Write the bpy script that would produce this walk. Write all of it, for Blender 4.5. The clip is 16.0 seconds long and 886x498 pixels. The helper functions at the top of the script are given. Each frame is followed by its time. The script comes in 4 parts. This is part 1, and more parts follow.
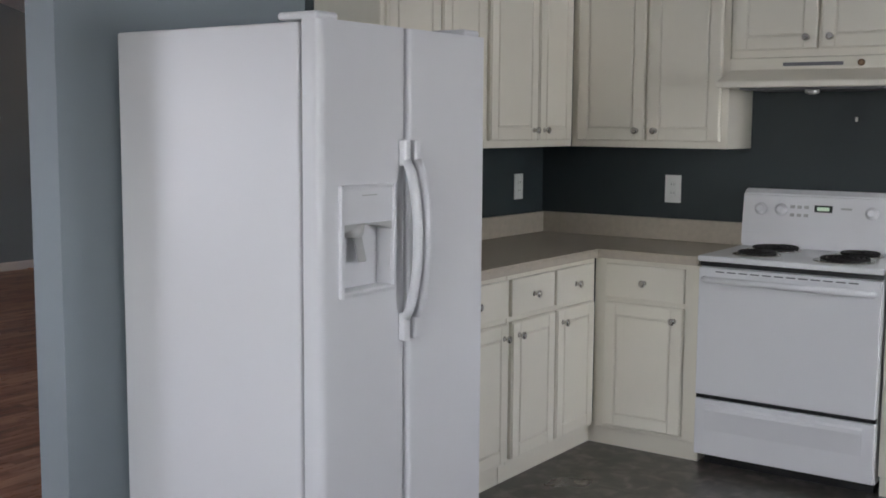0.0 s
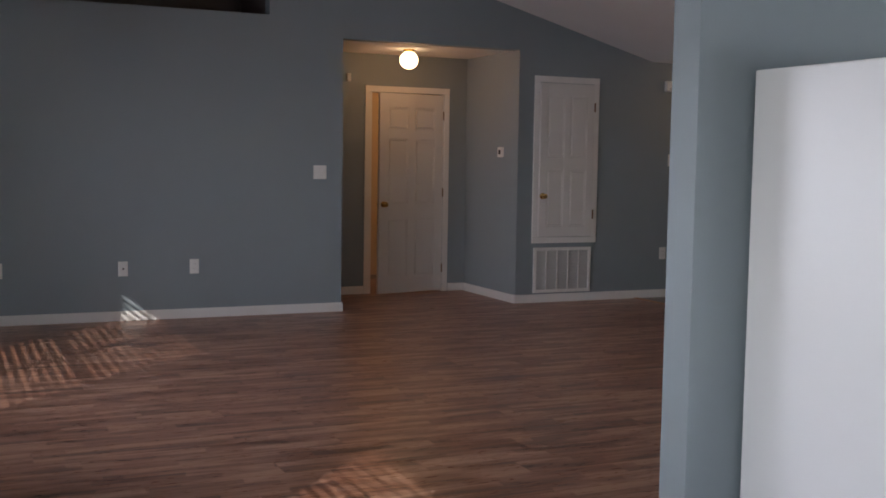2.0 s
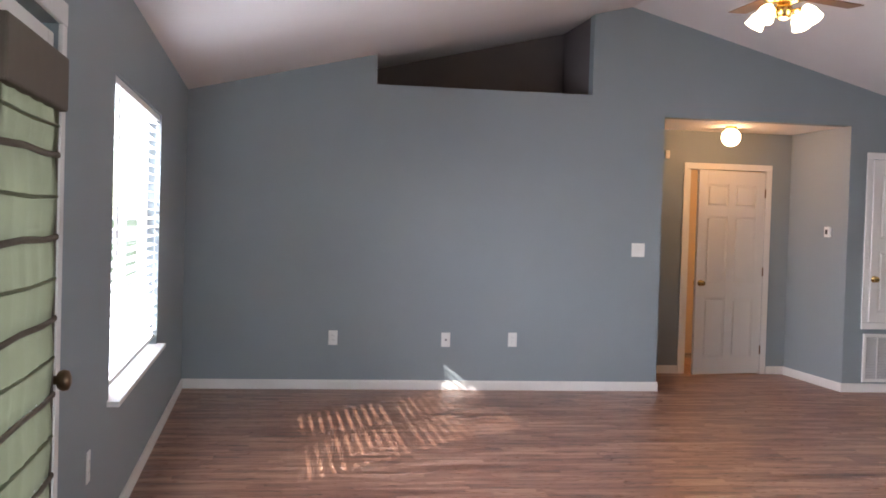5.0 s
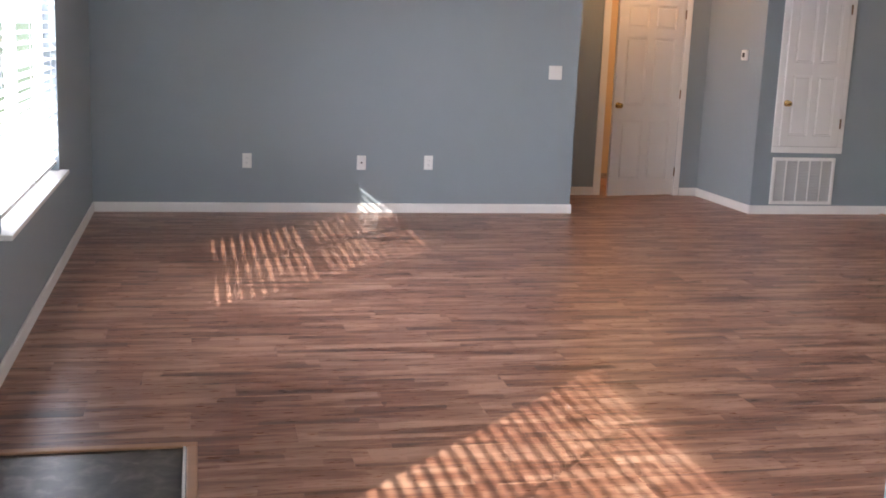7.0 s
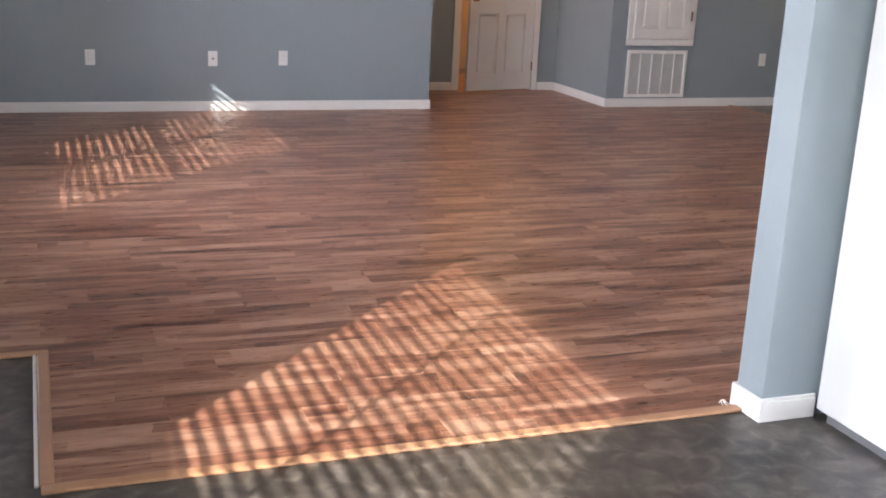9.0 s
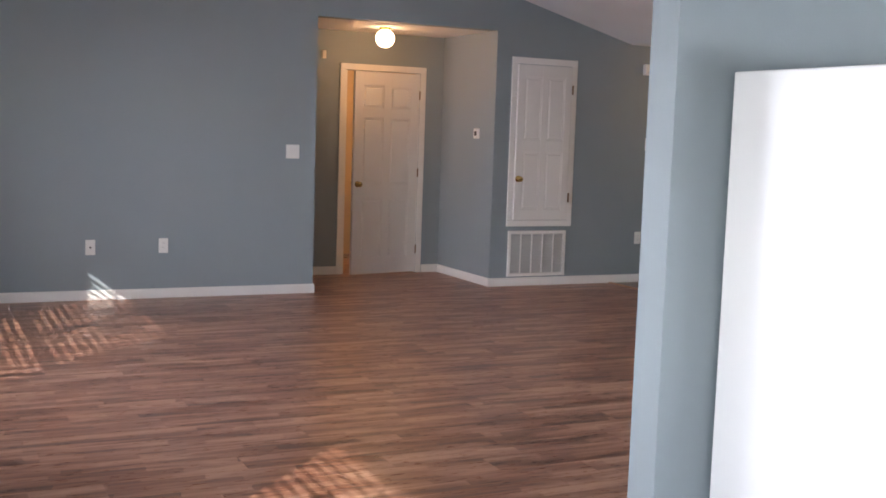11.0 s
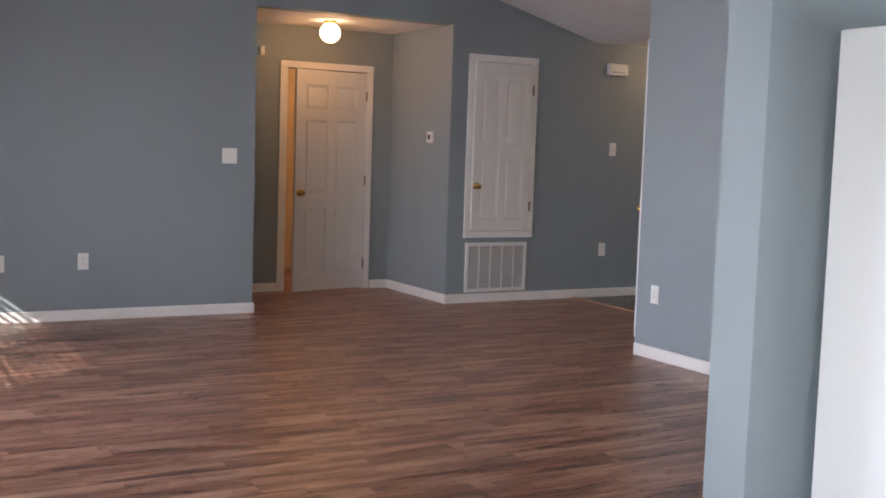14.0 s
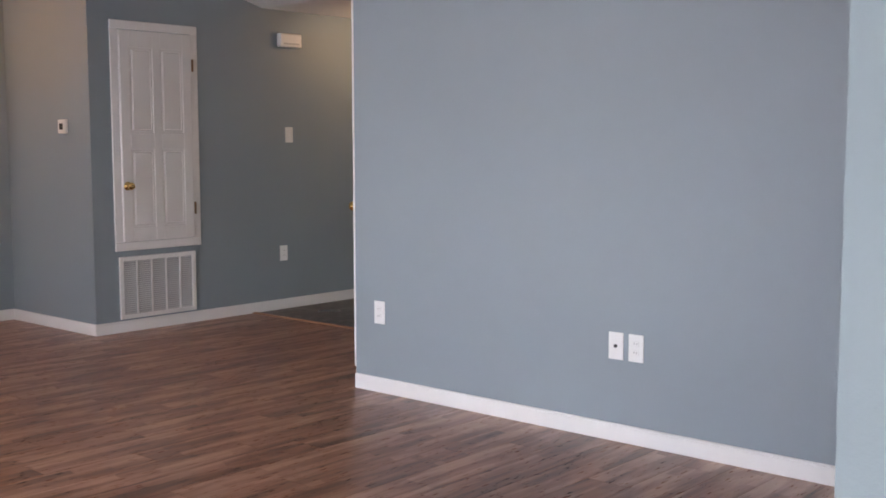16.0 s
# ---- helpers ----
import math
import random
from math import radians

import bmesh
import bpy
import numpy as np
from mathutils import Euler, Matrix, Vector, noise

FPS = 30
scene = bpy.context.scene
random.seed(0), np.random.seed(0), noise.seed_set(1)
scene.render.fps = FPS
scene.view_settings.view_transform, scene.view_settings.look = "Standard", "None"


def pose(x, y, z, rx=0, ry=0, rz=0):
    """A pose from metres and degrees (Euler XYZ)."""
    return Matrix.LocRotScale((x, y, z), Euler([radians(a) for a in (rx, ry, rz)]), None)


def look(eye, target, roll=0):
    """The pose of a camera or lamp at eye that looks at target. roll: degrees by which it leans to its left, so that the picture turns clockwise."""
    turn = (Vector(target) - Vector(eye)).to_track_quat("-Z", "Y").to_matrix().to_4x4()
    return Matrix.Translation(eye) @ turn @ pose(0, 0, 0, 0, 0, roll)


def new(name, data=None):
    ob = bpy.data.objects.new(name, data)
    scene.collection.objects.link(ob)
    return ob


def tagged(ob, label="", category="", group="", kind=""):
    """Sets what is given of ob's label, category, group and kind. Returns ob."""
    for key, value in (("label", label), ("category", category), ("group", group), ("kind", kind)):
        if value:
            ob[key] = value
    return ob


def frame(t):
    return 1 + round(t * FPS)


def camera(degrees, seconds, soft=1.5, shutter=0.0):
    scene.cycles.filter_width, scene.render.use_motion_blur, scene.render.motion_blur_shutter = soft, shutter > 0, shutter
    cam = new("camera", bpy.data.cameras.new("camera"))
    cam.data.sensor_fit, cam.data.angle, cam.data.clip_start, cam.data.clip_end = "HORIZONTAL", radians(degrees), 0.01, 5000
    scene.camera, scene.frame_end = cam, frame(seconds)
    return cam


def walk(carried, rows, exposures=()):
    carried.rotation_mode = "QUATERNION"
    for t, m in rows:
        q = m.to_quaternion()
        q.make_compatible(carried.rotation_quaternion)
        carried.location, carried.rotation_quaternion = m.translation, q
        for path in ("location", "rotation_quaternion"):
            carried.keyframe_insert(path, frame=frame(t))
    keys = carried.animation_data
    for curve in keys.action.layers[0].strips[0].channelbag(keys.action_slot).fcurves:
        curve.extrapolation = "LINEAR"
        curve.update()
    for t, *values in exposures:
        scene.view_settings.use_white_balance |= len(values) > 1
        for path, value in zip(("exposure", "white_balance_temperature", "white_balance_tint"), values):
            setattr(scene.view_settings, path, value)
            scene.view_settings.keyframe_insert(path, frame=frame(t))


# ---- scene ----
cam = camera(43.8, 16.0, soft=1.7)
PATH = [
    (0, (0.378, -0.138, 1.418), (2.0, 1.01, 1.193), 0.4),
    (0.5, (0.328, -0.115, 1.414), (1.755, 1.27, 1.202), 0.3),
    (1, (0.311, -0.12, 1.405), (1.542, 1.445, 1.208), 0.3),
    (1.5, (0.237, -0.19, 1.381), (1.258, 1.52, 1.205), 0.3),
    (2, (0.186, -0.2, 1.38), (1.015, 1.613, 1.221), 0.9),
    (2.5, (0.130, -0.188, 1.385), (0.745, 1.706, 1.244), 0.9),
    (3, (0.024, -0.181, 1.392), (0.486, 1.761, 1.266), 0.9),
    (3.5, (-0.025, -0.145, 1.406), (0.38, 1.811, 1.303), 1.1),
    (4, (-0.053, -0.12, 1.416), (0.329, 1.842, 1.362), 1.2),
    (4.2, (-0.046, -0.132, 1.419), (0.322, 1.834, 1.381), 1.4),
    (6.3, (0.1, -0.223, 1.557), (0.384, 1.746, 1.351), 1.6),
    (6.5, (0.12, -0.221, 1.561), (0.457, 1.733, 1.303), 1.6),
    (7, (0.161, -0.203, 1.565), (0.599, 1.71, 1.182), 2.3),
    (7.5, (0.156, -0.158, 1.543), (0.622, 1.734, 1.092), 2.0),
    (8, (0.16, -0.14, 1.511), (0.656, 1.727, 0.993), 2.0),
    (8.5, (0.168, -0.133, 1.505), (0.733, 1.707, 0.962), 2.1),
    (9, (0.177, -0.122, 1.515), (0.854, 1.679, 0.968), 2.7),
    (9.5, (0.186, -0.123, 1.532), (0.945, 1.669, 1.068), 2.6),
    (10, (0.203, -0.132, 1.519), (0.998, 1.677, 1.206), 2.0),
    (10.2, (0.216, -0.127, 1.514), (1.017, 1.687, 1.25), 1.8),
    (12.5, (0.285, 0.011, 1.374), (1.287, 1.732, 1.19), 1.4),
    (13, (0.283, 0.264, 1.39), (1.273, 1.992, 1.203), 0.2),
    (13.5, (0.339, 0.523, 1.383), (1.342, 2.242, 1.184), 1.3),
    (14, (0.455, 0.787, 1.371), (1.438, 2.52, 1.191), 1.9),
    (14.5, (0.562, 1.179, 1.351), (1.757, 2.772, 1.167), -1.4),
    (15, (0.747, 1.57, 1.38), (2.06, 3.064, 1.167), 0.8),
    (15.5, (0.939, 1.957, 1.321), (2.255, 3.451, 1.13), 1.7),
    (16, (1.137, 2.334, 1.362), (2.631, 3.65, 1.169), -0.1),
]
# the clip's own exposure: dark while the bright refrigerator fills the view
EXPOSURES = [(0.0, 1.1), (0.5, 1.0), (1.0, 0.92), (1.5, 0.95), (2.0, 1.25), (2.5, 1.6), (3.0, 2.15), (3.5, 2.5), (4.2, 2.67), (6.5, 2.78), (8.0, 2.87), (9.5, 2.65), (10.2, 2.5), (12.5, 2.25), (13.5, 2.05), (14.0, 2.17), (15.0, 2.3), (16.0, 2.35)]
walk(cam, [(t, look(eye, goal, roll)) for t, eye, goal, roll in PATH], EXPOSURES)


SUN_POWER, DINING_POWER, WINDOW_POWER, HALL_POWER, FAN_POWER, SINK_POWER = 2.25, 11.5, 16, 2.3, 1.8, 9
DAY, DAY_SOUTH = (0.93, 0.94, 1.02), (0.93, 0.92, 1.10)
YB_WALL = -2.6
FAN = (3.10, 6.2, 2.785)

# ---- light ----
world = bpy.data.worlds.new("sky")
scene.world = world
world.use_nodes = True
wn = world.node_tree
sky = wn.nodes.new("ShaderNodeTexSky")
sky.sky_type = "NISHITA"
sky.sun_disc = False
sky.sun_elevation = radians(28.4)
sky.sun_rotation = radians(225)
wn.links.new(sky.outputs[0], wn.nodes["Background"].inputs[0])
wn.nodes["Background"].inputs[1].default_value = 0.12


def lamp(name, kind, m, energy, color, size=0.1, size_y=None):
    data = bpy.data.lights.new(name, kind)
    data.energy, data.color = energy, color
    if kind == "AREA":
        data.shape, data.size, data.size_y, data.spread = "RECTANGLE", size, size_y or size, radians(130)
    elif kind == "SUN":
        data.angle = radians(size)
    else:
        data.shadow_soft_size = size
    ob = new(name, data)
    ob.matrix_world = m
    return ob


SUN_WAY = Vector((1.0, 1.0, -0.765))
lamp("sun", "SUN", look((-20, -20, 17), Vector((-20, -20, 17)) + SUN_WAY), SUN_POWER, (1.0, 0.95, 0.88), 0.4)
# sky light standing in the openings of the west wall
lamp("sky_dining_window", "AREA", look((-0.85, 0.99, 1.54), (1, 0.99, 0.8)), DINING_POWER, DAY, 1.8, 1.3)
lamp("sky_window", "AREA", look((-0.90, 6.0, 1.36), (1, 6.0, 1.12)), WINDOW_POWER, DAY_SOUTH, 1.9, 1.45)
lamp("sky_glass_door", "AREA", look((-0.85, 3.02, 1.1), (1, 3.02, 0.6)), 1.6, DAY_SOUTH, 0.7, 1.6)
lamp("sky_sink_window", "AREA", look((3.7, YB_WALL - 0.16, 1.5), (3.9, 1, 0.8)), SINK_POWER, DAY, 1.15, 0.85)


# ---- materials ----
def mat(name, color, rough=0.5, metal=0.0, var=0.12, scale=6.0, bump=0.15, fine=120.0, trans=0.0, spec=None):
    m = bpy.data.materials.new(name)
    m.use_nodes = True
    nt = m.node_tree
    b = nt.nodes["Principled BSDF"]
    b.inputs["Roughness"].default_value = rough
    b.inputs["Metallic"].default_value = metal
    if spec is not None:
        b.inputs["Specular IOR Level"].default_value = spec
    tc = nt.nodes.new("ShaderNodeTexCoord")
    big, small = nt.nodes.new("ShaderNodeTexNoise"), nt.nodes.new("ShaderNodeTexNoise")
    big.inputs["Scale"].default_value, big.inputs["Detail"].default_value = scale, 4
    small.inputs["Scale"].default_value, small.inputs["Detail"].default_value = fine, 3
    for n in (big, small):
        nt.links.new(tc.outputs["Object"], n.inputs["Vector"])
    ramp = nt.nodes.new("ShaderNodeMapRange")
    ramp.inputs[3].default_value, ramp.inputs[4].default_value = 1 - var, 1 + var
    nt.links.new(big.outputs["Fac"], ramp.inputs[0])
    hue = nt.nodes.new("ShaderNodeHueSaturation")
    hue.inputs["Color"].default_value = (*color, 1)
    nt.links.new(ramp.outputs[0], hue.inputs["Value"])
    nt.links.new(hue.outputs[0], b.inputs["Base Color"])
    rr = nt.nodes.new("ShaderNodeMapRange")
    rr.inputs[3].default_value, rr.inputs[4].default_value = max(rough - 0.08, 0.02), min(rough + 0.08, 1)
    nt.links.new(big.outputs["Fac"], rr.inputs[0])
    nt.links.new(rr.outputs[0], b.inputs["Roughness"])
    if bump:
        bp = nt.nodes.new("ShaderNodeBump")
        bp.inputs["Strength"].default_value, bp.inputs["Distance"].default_value = bump, 0.002
        nt.links.new(small.outputs["Fac"], bp.inputs["Height"])
        nt.links.new(bp.outputs[0], b.inputs["Normal"])
    if trans:
        tr = nt.nodes.new("ShaderNodeBsdfTranslucent")
        nt.links.new(hue.outputs[0], tr.inputs[0])
        mix = nt.nodes.new("ShaderNodeMixShader")
        mix.inputs[0].default_value = trans
        nt.links.new(b.outputs[0], mix.inputs[1])
        nt.links.new(tr.outputs[0], mix.inputs[2])
        nt.links.new(mix.outputs[0], nt.nodes["Material Output"].inputs[0])
    return m


def glow(name, color, strength):
    m = bpy.data.materials.new(name)
    m.use_nodes = True
    b = m.node_tree.nodes["Principled BSDF"]
    b.inputs["Base Color"].default_value = (0.9, 0.88, 0.82, 1)
    b.inputs["Emission Color"].default_value = (*color, 1)
    b.inputs["Emission Strength"].default_value = strength
    return m


def glass_mat():
    m = bpy.data.materials.new("window glass")
    m.use_nodes = True
    b = m.node_tree.nodes["Principled BSDF"]
    b.inputs["Roughness"].default_value = 0.0
    b.inputs["Transmission Weight"].default_value = 1.0
    b.inputs["IOR"].default_value = 1.02
    b.inputs["Base Color"].default_value = (0.97, 1, 0.98, 1)
    return m


def laminate():
    """Three-strip laminate: short dark and light staves with streaky grain along x."""
    m = bpy.data.materials.new("laminate")
    m.use_nodes = True
    nt = m.node_tree
    L = nt.links.new
    b = nt.nodes["Principled BSDF"]
    tc, info = nt.nodes.new("ShaderNodeTexCoord"), nt.nodes.new("ShaderNodeObjectInfo")
    off = nt.nodes.new("ShaderNodeVectorMath")
    off.operation = "MULTIPLY_ADD"
    comb = nt.nodes.new("ShaderNodeCombineXYZ")
    for i in range(3):
        L(info.outputs["Random"], comb.inputs[i])
    L(comb.outputs[0], off.inputs[0])
    off.inputs[1].default_value = (31.7, 17.1, 9.3)
    L(tc.outputs["Object"], off.inputs[2])
    brick = nt.nodes.new("ShaderNodeTexBrick")
    brick.offset, brick.offset_frequency = 0.37, 2
    brick.inputs["Color1"].default_value, brick.inputs["Color2"].default_value = (0, 0, 0, 1), (1, 1, 1, 1)
    brick.inputs["Mortar"].default_value = (0.3, 0.3, 0.3, 1)
    brick.inputs["Scale"].default_value = 1.0
    brick.inputs["Mortar Size"].default_value = 0.0
    brick.inputs["Brick Width"].default_value, brick.inputs["Row Height"].default_value = 0.40, 0.0633
    shift = nt.nodes.new("ShaderNodeVectorMath")
    shift.operation = "MULTIPLY_ADD"
    L(comb.outputs[0], shift.inputs[0])
    shift.inputs[1].default_value = (8.0, 0, 0)
    L(tc.outputs["Object"], shift.inputs[2])
    wave = nt.nodes.new("ShaderNodeTexNoise")
    wave.inputs["Scale"].default_value, wave.inputs["Detail"].default_value = 7.0, 2
    L(shift.outputs[0], wave.inputs["Vector"])
    warp = nt.nodes.new("ShaderNodeVectorMath")
    warp.operation = "MULTIPLY_ADD"
    L(wave.outputs["Color"], warp.inputs[0])
    warp.inputs[1].default_value = (0.10, 0.035, 0)
    L(shift.outputs[0], warp.inputs[2])
    L(warp.outputs[0], brick.inputs["Vector"])
    stretch = nt.nodes.new("ShaderNodeVectorMath")
    stretch.operation = "MULTIPLY"
    stretch.inputs[1].default_value = (1.9, 15.0, 4.0)
    L(off.outputs[0], stretch.inputs[0])
    grain = nt.nodes.new("ShaderNodeTexNoise")
    grain.inputs["Scale"].default_value, grain.inputs["Detail"].default_value, grain.inputs["Distortion"].default_value = 1.0, 6, 0.6
    L(stretch.outputs[0], grain.inputs["Vector"])
    fine = nt.nodes.new("ShaderNodeTexNoise")
    fine.inputs["Scale"].default_value, fine.inputs["Detail"].default_value = 7.0, 3
    L(stretch.outputs[0], fine.inputs["Vector"])
    sep = nt.nodes.new("ShaderNodeSeparateColor")
    L(brick.outputs["Color"], sep.inputs[0])

    def maths(op, a, c):
        n = nt.nodes.new("ShaderNodeMath")
        n.operation = op
        for i, v in enumerate((a, c)):
            if isinstance(v, (int, float)):
                n.inputs[i].default_value = v
            else:
                L(v, n.inputs[i])
        return n.outputs[0]

    f = maths("ADD", maths("MULTIPLY", sep.outputs[0], 0.25), maths("MULTIPLY", grain.outputs["Fac"], 0.95))
    f = maths("ADD", f, maths("MULTIPLY", fine.outputs["Fac"], 0.22))
    f = maths("ADD", f, maths("MULTIPLY", info.outputs["Random"], 0.07))
    ramp = nt.nodes.new("ShaderNodeValToRGB")
    els = ramp.color_ramp.elements
    els[0].position, els[0].color = 0.49, (0.075, 0.030, 0.020, 1)
    els[1].position, els[1].color = 0.93, (0.42, 0.24, 0.162, 1)
    mid = els.new(0.69)
    mid.color = (0.215, 0.088, 0.052, 1)
    L(f, ramp.inputs[0])
    L(ramp.outputs[0], b.inputs["Base Color"])
    L(maths("ADD", maths("MULTIPLY", fine.outputs["Fac"], 0.10), 0.24), b.inputs["Roughness"])
    bp = nt.nodes.new("ShaderNodeBump")
    bp.inputs["Strength"].default_value, bp.inputs["Distance"].default_value = 0.12, 0.001
    L(grain.outputs["Fac"], bp.inputs["Height"])
    L(bp.outputs[0], b.inputs["Normal"])
    return m


def vinyl():
    """Dark mottled vinyl: grey-brown clouds with paler veins."""
    m = mat("vinyl", (0.075, 0.062, 0.05), 0.30, 0, 0.3, 3.0, 0.1, 60)
    nt = m.node_tree
    L = nt.links.new
    tc = nt.nodes.new("ShaderNodeTexCoord")
    n = nt.nodes.new("ShaderNodeTexNoise")
    n.inputs["Scale"].default_value, n.inputs["Detail"].default_value, n.inputs["Distortion"].default_value = 13.0, 12, 0.6
    L(tc.outputs["Object"], n.inputs["Vector"])
    ramp = nt.nodes.new("ShaderNodeValToRGB")
    els = ramp.color_ramp.elements
    els[0].position, els[0].color = 0.36, (0.036, 0.030, 0.026, 1)
    els[1].position, els[1].color = 0.72, (0.15, 0.128, 0.112, 1)
    mid = els.new(0.52)
    mid.color = (0.066, 0.056, 0.047, 1)
    L(n.outputs["Fac"], ramp.inputs[0])
    L(ramp.outputs[0], nt.nodes["Principled BSDF"].inputs["Base Color"])
    return m


M_WALL = mat("blue grey wall paint", (0.260, 0.308, 0.336), 0.55, 0, 0.05, 1.5, 0.25, 160)
M_TEAL = mat("dark teal paint", (0.034, 0.046, 0.050), 0.55, 0, 0.08, 2.0, 0.25, 160)
M_CEIL = mat("ceiling paint", (0.82, 0.80, 0.79), 0.9, 0, 0.04, 2.0, 0.6, 90)
M_TRIM = mat("white trim paint", (0.78, 0.77, 0.75), 0.38, 0, 0.04, 4.0, 0.08, 60)
M_DOOR = mat("white door paint", (0.74, 0.73, 0.71), 0.42, 0, 0.04, 4.0, 0.12, 90)
M_CAB = mat("cream cabinet paint", (0.80, 0.76, 0.66), 0.40, 0, 0.05, 4.0, 0.1, 70)
M_APPL = mat("white enamel", (0.78, 0.78, 0.80), 0.32, 0, 0.015, 2.0, 0.06, 260)
M_APPL2 = mat("grey appliance plastic", (0.50, 0.50, 0.49), 0.45, 0, 0.05, 8.0, 0.1, 90)
M_GASKET = mat("grey gasket", (0.17, 0.17, 0.18), 0.7)
M_BLACK = mat("black enamel", (0.015, 0.015, 0.016), 0.35, 0, 0.2, 20.0)
M_COIL = mat("burner coil", (0.03, 0.028, 0.027), 0.55, 0.6, 0.3, 30.0)
M_CHROME = mat("brushed nickel", (0.62, 0.60, 0.57), 0.25, 1.0, 0.1, 40.0)
M_BRASS = mat("brass", (0.70, 0.48, 0.18), 0.25, 1.0, 0.12, 40.0)
M_BRONZE = mat("old bronze", (0.24, 0.16, 0.10), 0.35, 0.9, 0.2, 40.0)
M_COUNTER = mat("beige laminate worktop", (0.50, 0.44, 0.36), 0.40, 0, 0.16, 40.0, 0.05, 200)
M_PLATE = mat("white plastic", (0.80, 0.80, 0.78), 0.40, 0, 0.03, 10.0, 0.0)
M_SLOT = mat("dark slot", (0.03, 0.03, 0.03), 0.6, 0, 0.1, 10.0, 0.0)
M_GRILLE = mat("grille shadow grey", (0.26, 0.26, 0.26), 0.6)
M_LOUVRE = mat("grey louvre", (0.58, 0.58, 0.58), 0.5)
M_VINYL = vinyl()
M_WOOD = laminate()
M_STRIP = mat("oak transition strip", (0.40, 0.215, 0.12), 0.35, 0, 0.2, 14.0, 0.15, 80)
M_METAL = mat("aluminium edge", (0.85, 0.83, 0.80), 0.35, 0.9, 0.1, 20.0)
M_GLASS = glass_mat()
M_BLIND = mat("white blind slat", (0.86, 0.87, 0.88), 0.5, 0, 0.03, 6.0, 0.0, 60, 0.55)
M_SHADE = mat("green linen shade", (0.26, 0.275, 0.185), 0.9, 0, 0.10, 9.0, 0.5, 260, 0.3)
M_BAND = mat("brown shade band", (0.15, 0.125, 0.10), 0.9, 0, 0.15, 14.0, 0.4, 200)
# darker than the walls: the loft's shade is in this colour
M_NICHE = mat("loft paint with shade in colour", (0.17, 0.145, 0.145), 0.9, 0, 0.1, 3.0)
M_WARM = mat("beige room paint", (0.62, 0.46, 0.30), 0.7, 0, 0.05, 2.0)
M_GLOBE = glow("lit opal globe", (1.0, 0.66, 0.36), 2.0)
M_SHADEGLASS = glow("lit frosted tulip glass", (1.0, 0.78, 0.50), 1.6)
M_LED = glow("green clock digits", (0.05, 0.6, 0.12), 0.12)
M_FANWOOD = mat("walnut fan blade", (0.16, 0.08, 0.045), 0.4, 0, 0.2, 12.0)
M_BLOCKWOOD = mat("sun block and stem wood", (0.35, 0.30, 0.25), 0.8, 0, 0.2, 8.0)
M_LEAF = mat("shrub leaf", (0.06, 0.10, 0.035), 0.55, 0, 0.3, 5.0, 0.1, 60, 0.15)
M_GRASS = mat("lawn", (0.10, 0.12, 0.05), 0.95, 0, 0.3, 2.0, 0.8, 40)


# ---- mesh helpers ----
def bx(bm, x0, y0, z0, x1, y1, z1, bevel=0.0, seg=1):
    r = bmesh.ops.create_cube(bm, size=1.0)
    for v in r["verts"]:
        v.co = Vector(((x0 + x1) / 2 + v.co.x * abs(x1 - x0), (y0 + y1) / 2 + v.co.y * abs(y1 - y0), (z0 + z1) / 2 + v.co.z * abs(z1 - z0)))
    if bevel:
        edges = list({e for v in r["verts"] for e in v.link_edges})
        bmesh.ops.bevel(bm, geom=edges, offset=bevel, segments=seg, affect="EDGES", profile=0.5)
    return bm


def box(x0, y0, z0, x1, y1, z1, bevel=0.0, seg=1):
    return bx(bmesh.new(), x0, y0, z0, x1, y1, z1, bevel, seg)


def prism(bm, pts, axis, a, b):
    """A flat outline (x z for axis y, y z for axis x, x y for axis z) made solid from a to b."""
    def at(p, q, c):
        return (p, c, q) if axis == "y" else (c, p, q) if axis == "x" else (p, q, c)
    lo = [bm.verts.new(at(p, q, a)) for p, q in pts]
    hi = [bm.verts.new(at(p, q, b)) for p, q in pts]
    bm.faces.new(lo)
    bm.faces.new(hi)
    for i in range(len(pts)):
        j = (i + 1) % len(pts)
        bm.faces.new((lo[i], lo[j], hi[j], hi[i]))
    bmesh.ops.recalc_face_normals(bm, faces=bm.faces[:])
    return bm


def lathe(profile, m, seg=20):
    """A turned shape: (radius, height) pairs about its own z, laid at the pose m."""
    bm = bmesh.new()
    rings = [[bm.verts.new(m @ Vector((r * math.cos(2 * math.pi * i / seg), r * math.sin(2 * math.pi * i / seg), h))) for i in range(seg)] for r, h in profile]
    for a, b in zip(rings, rings[1:]):
        for i in range(seg):
            bm.faces.new((a[i], a[(i + 1) % seg], b[(i + 1) % seg], b[i])).smooth = True
    for ring in (rings[0], rings[-1]):
        bm.faces.new(ring)
    bmesh.ops.recalc_face_normals(bm, faces=bm.faces[:])
    return bm


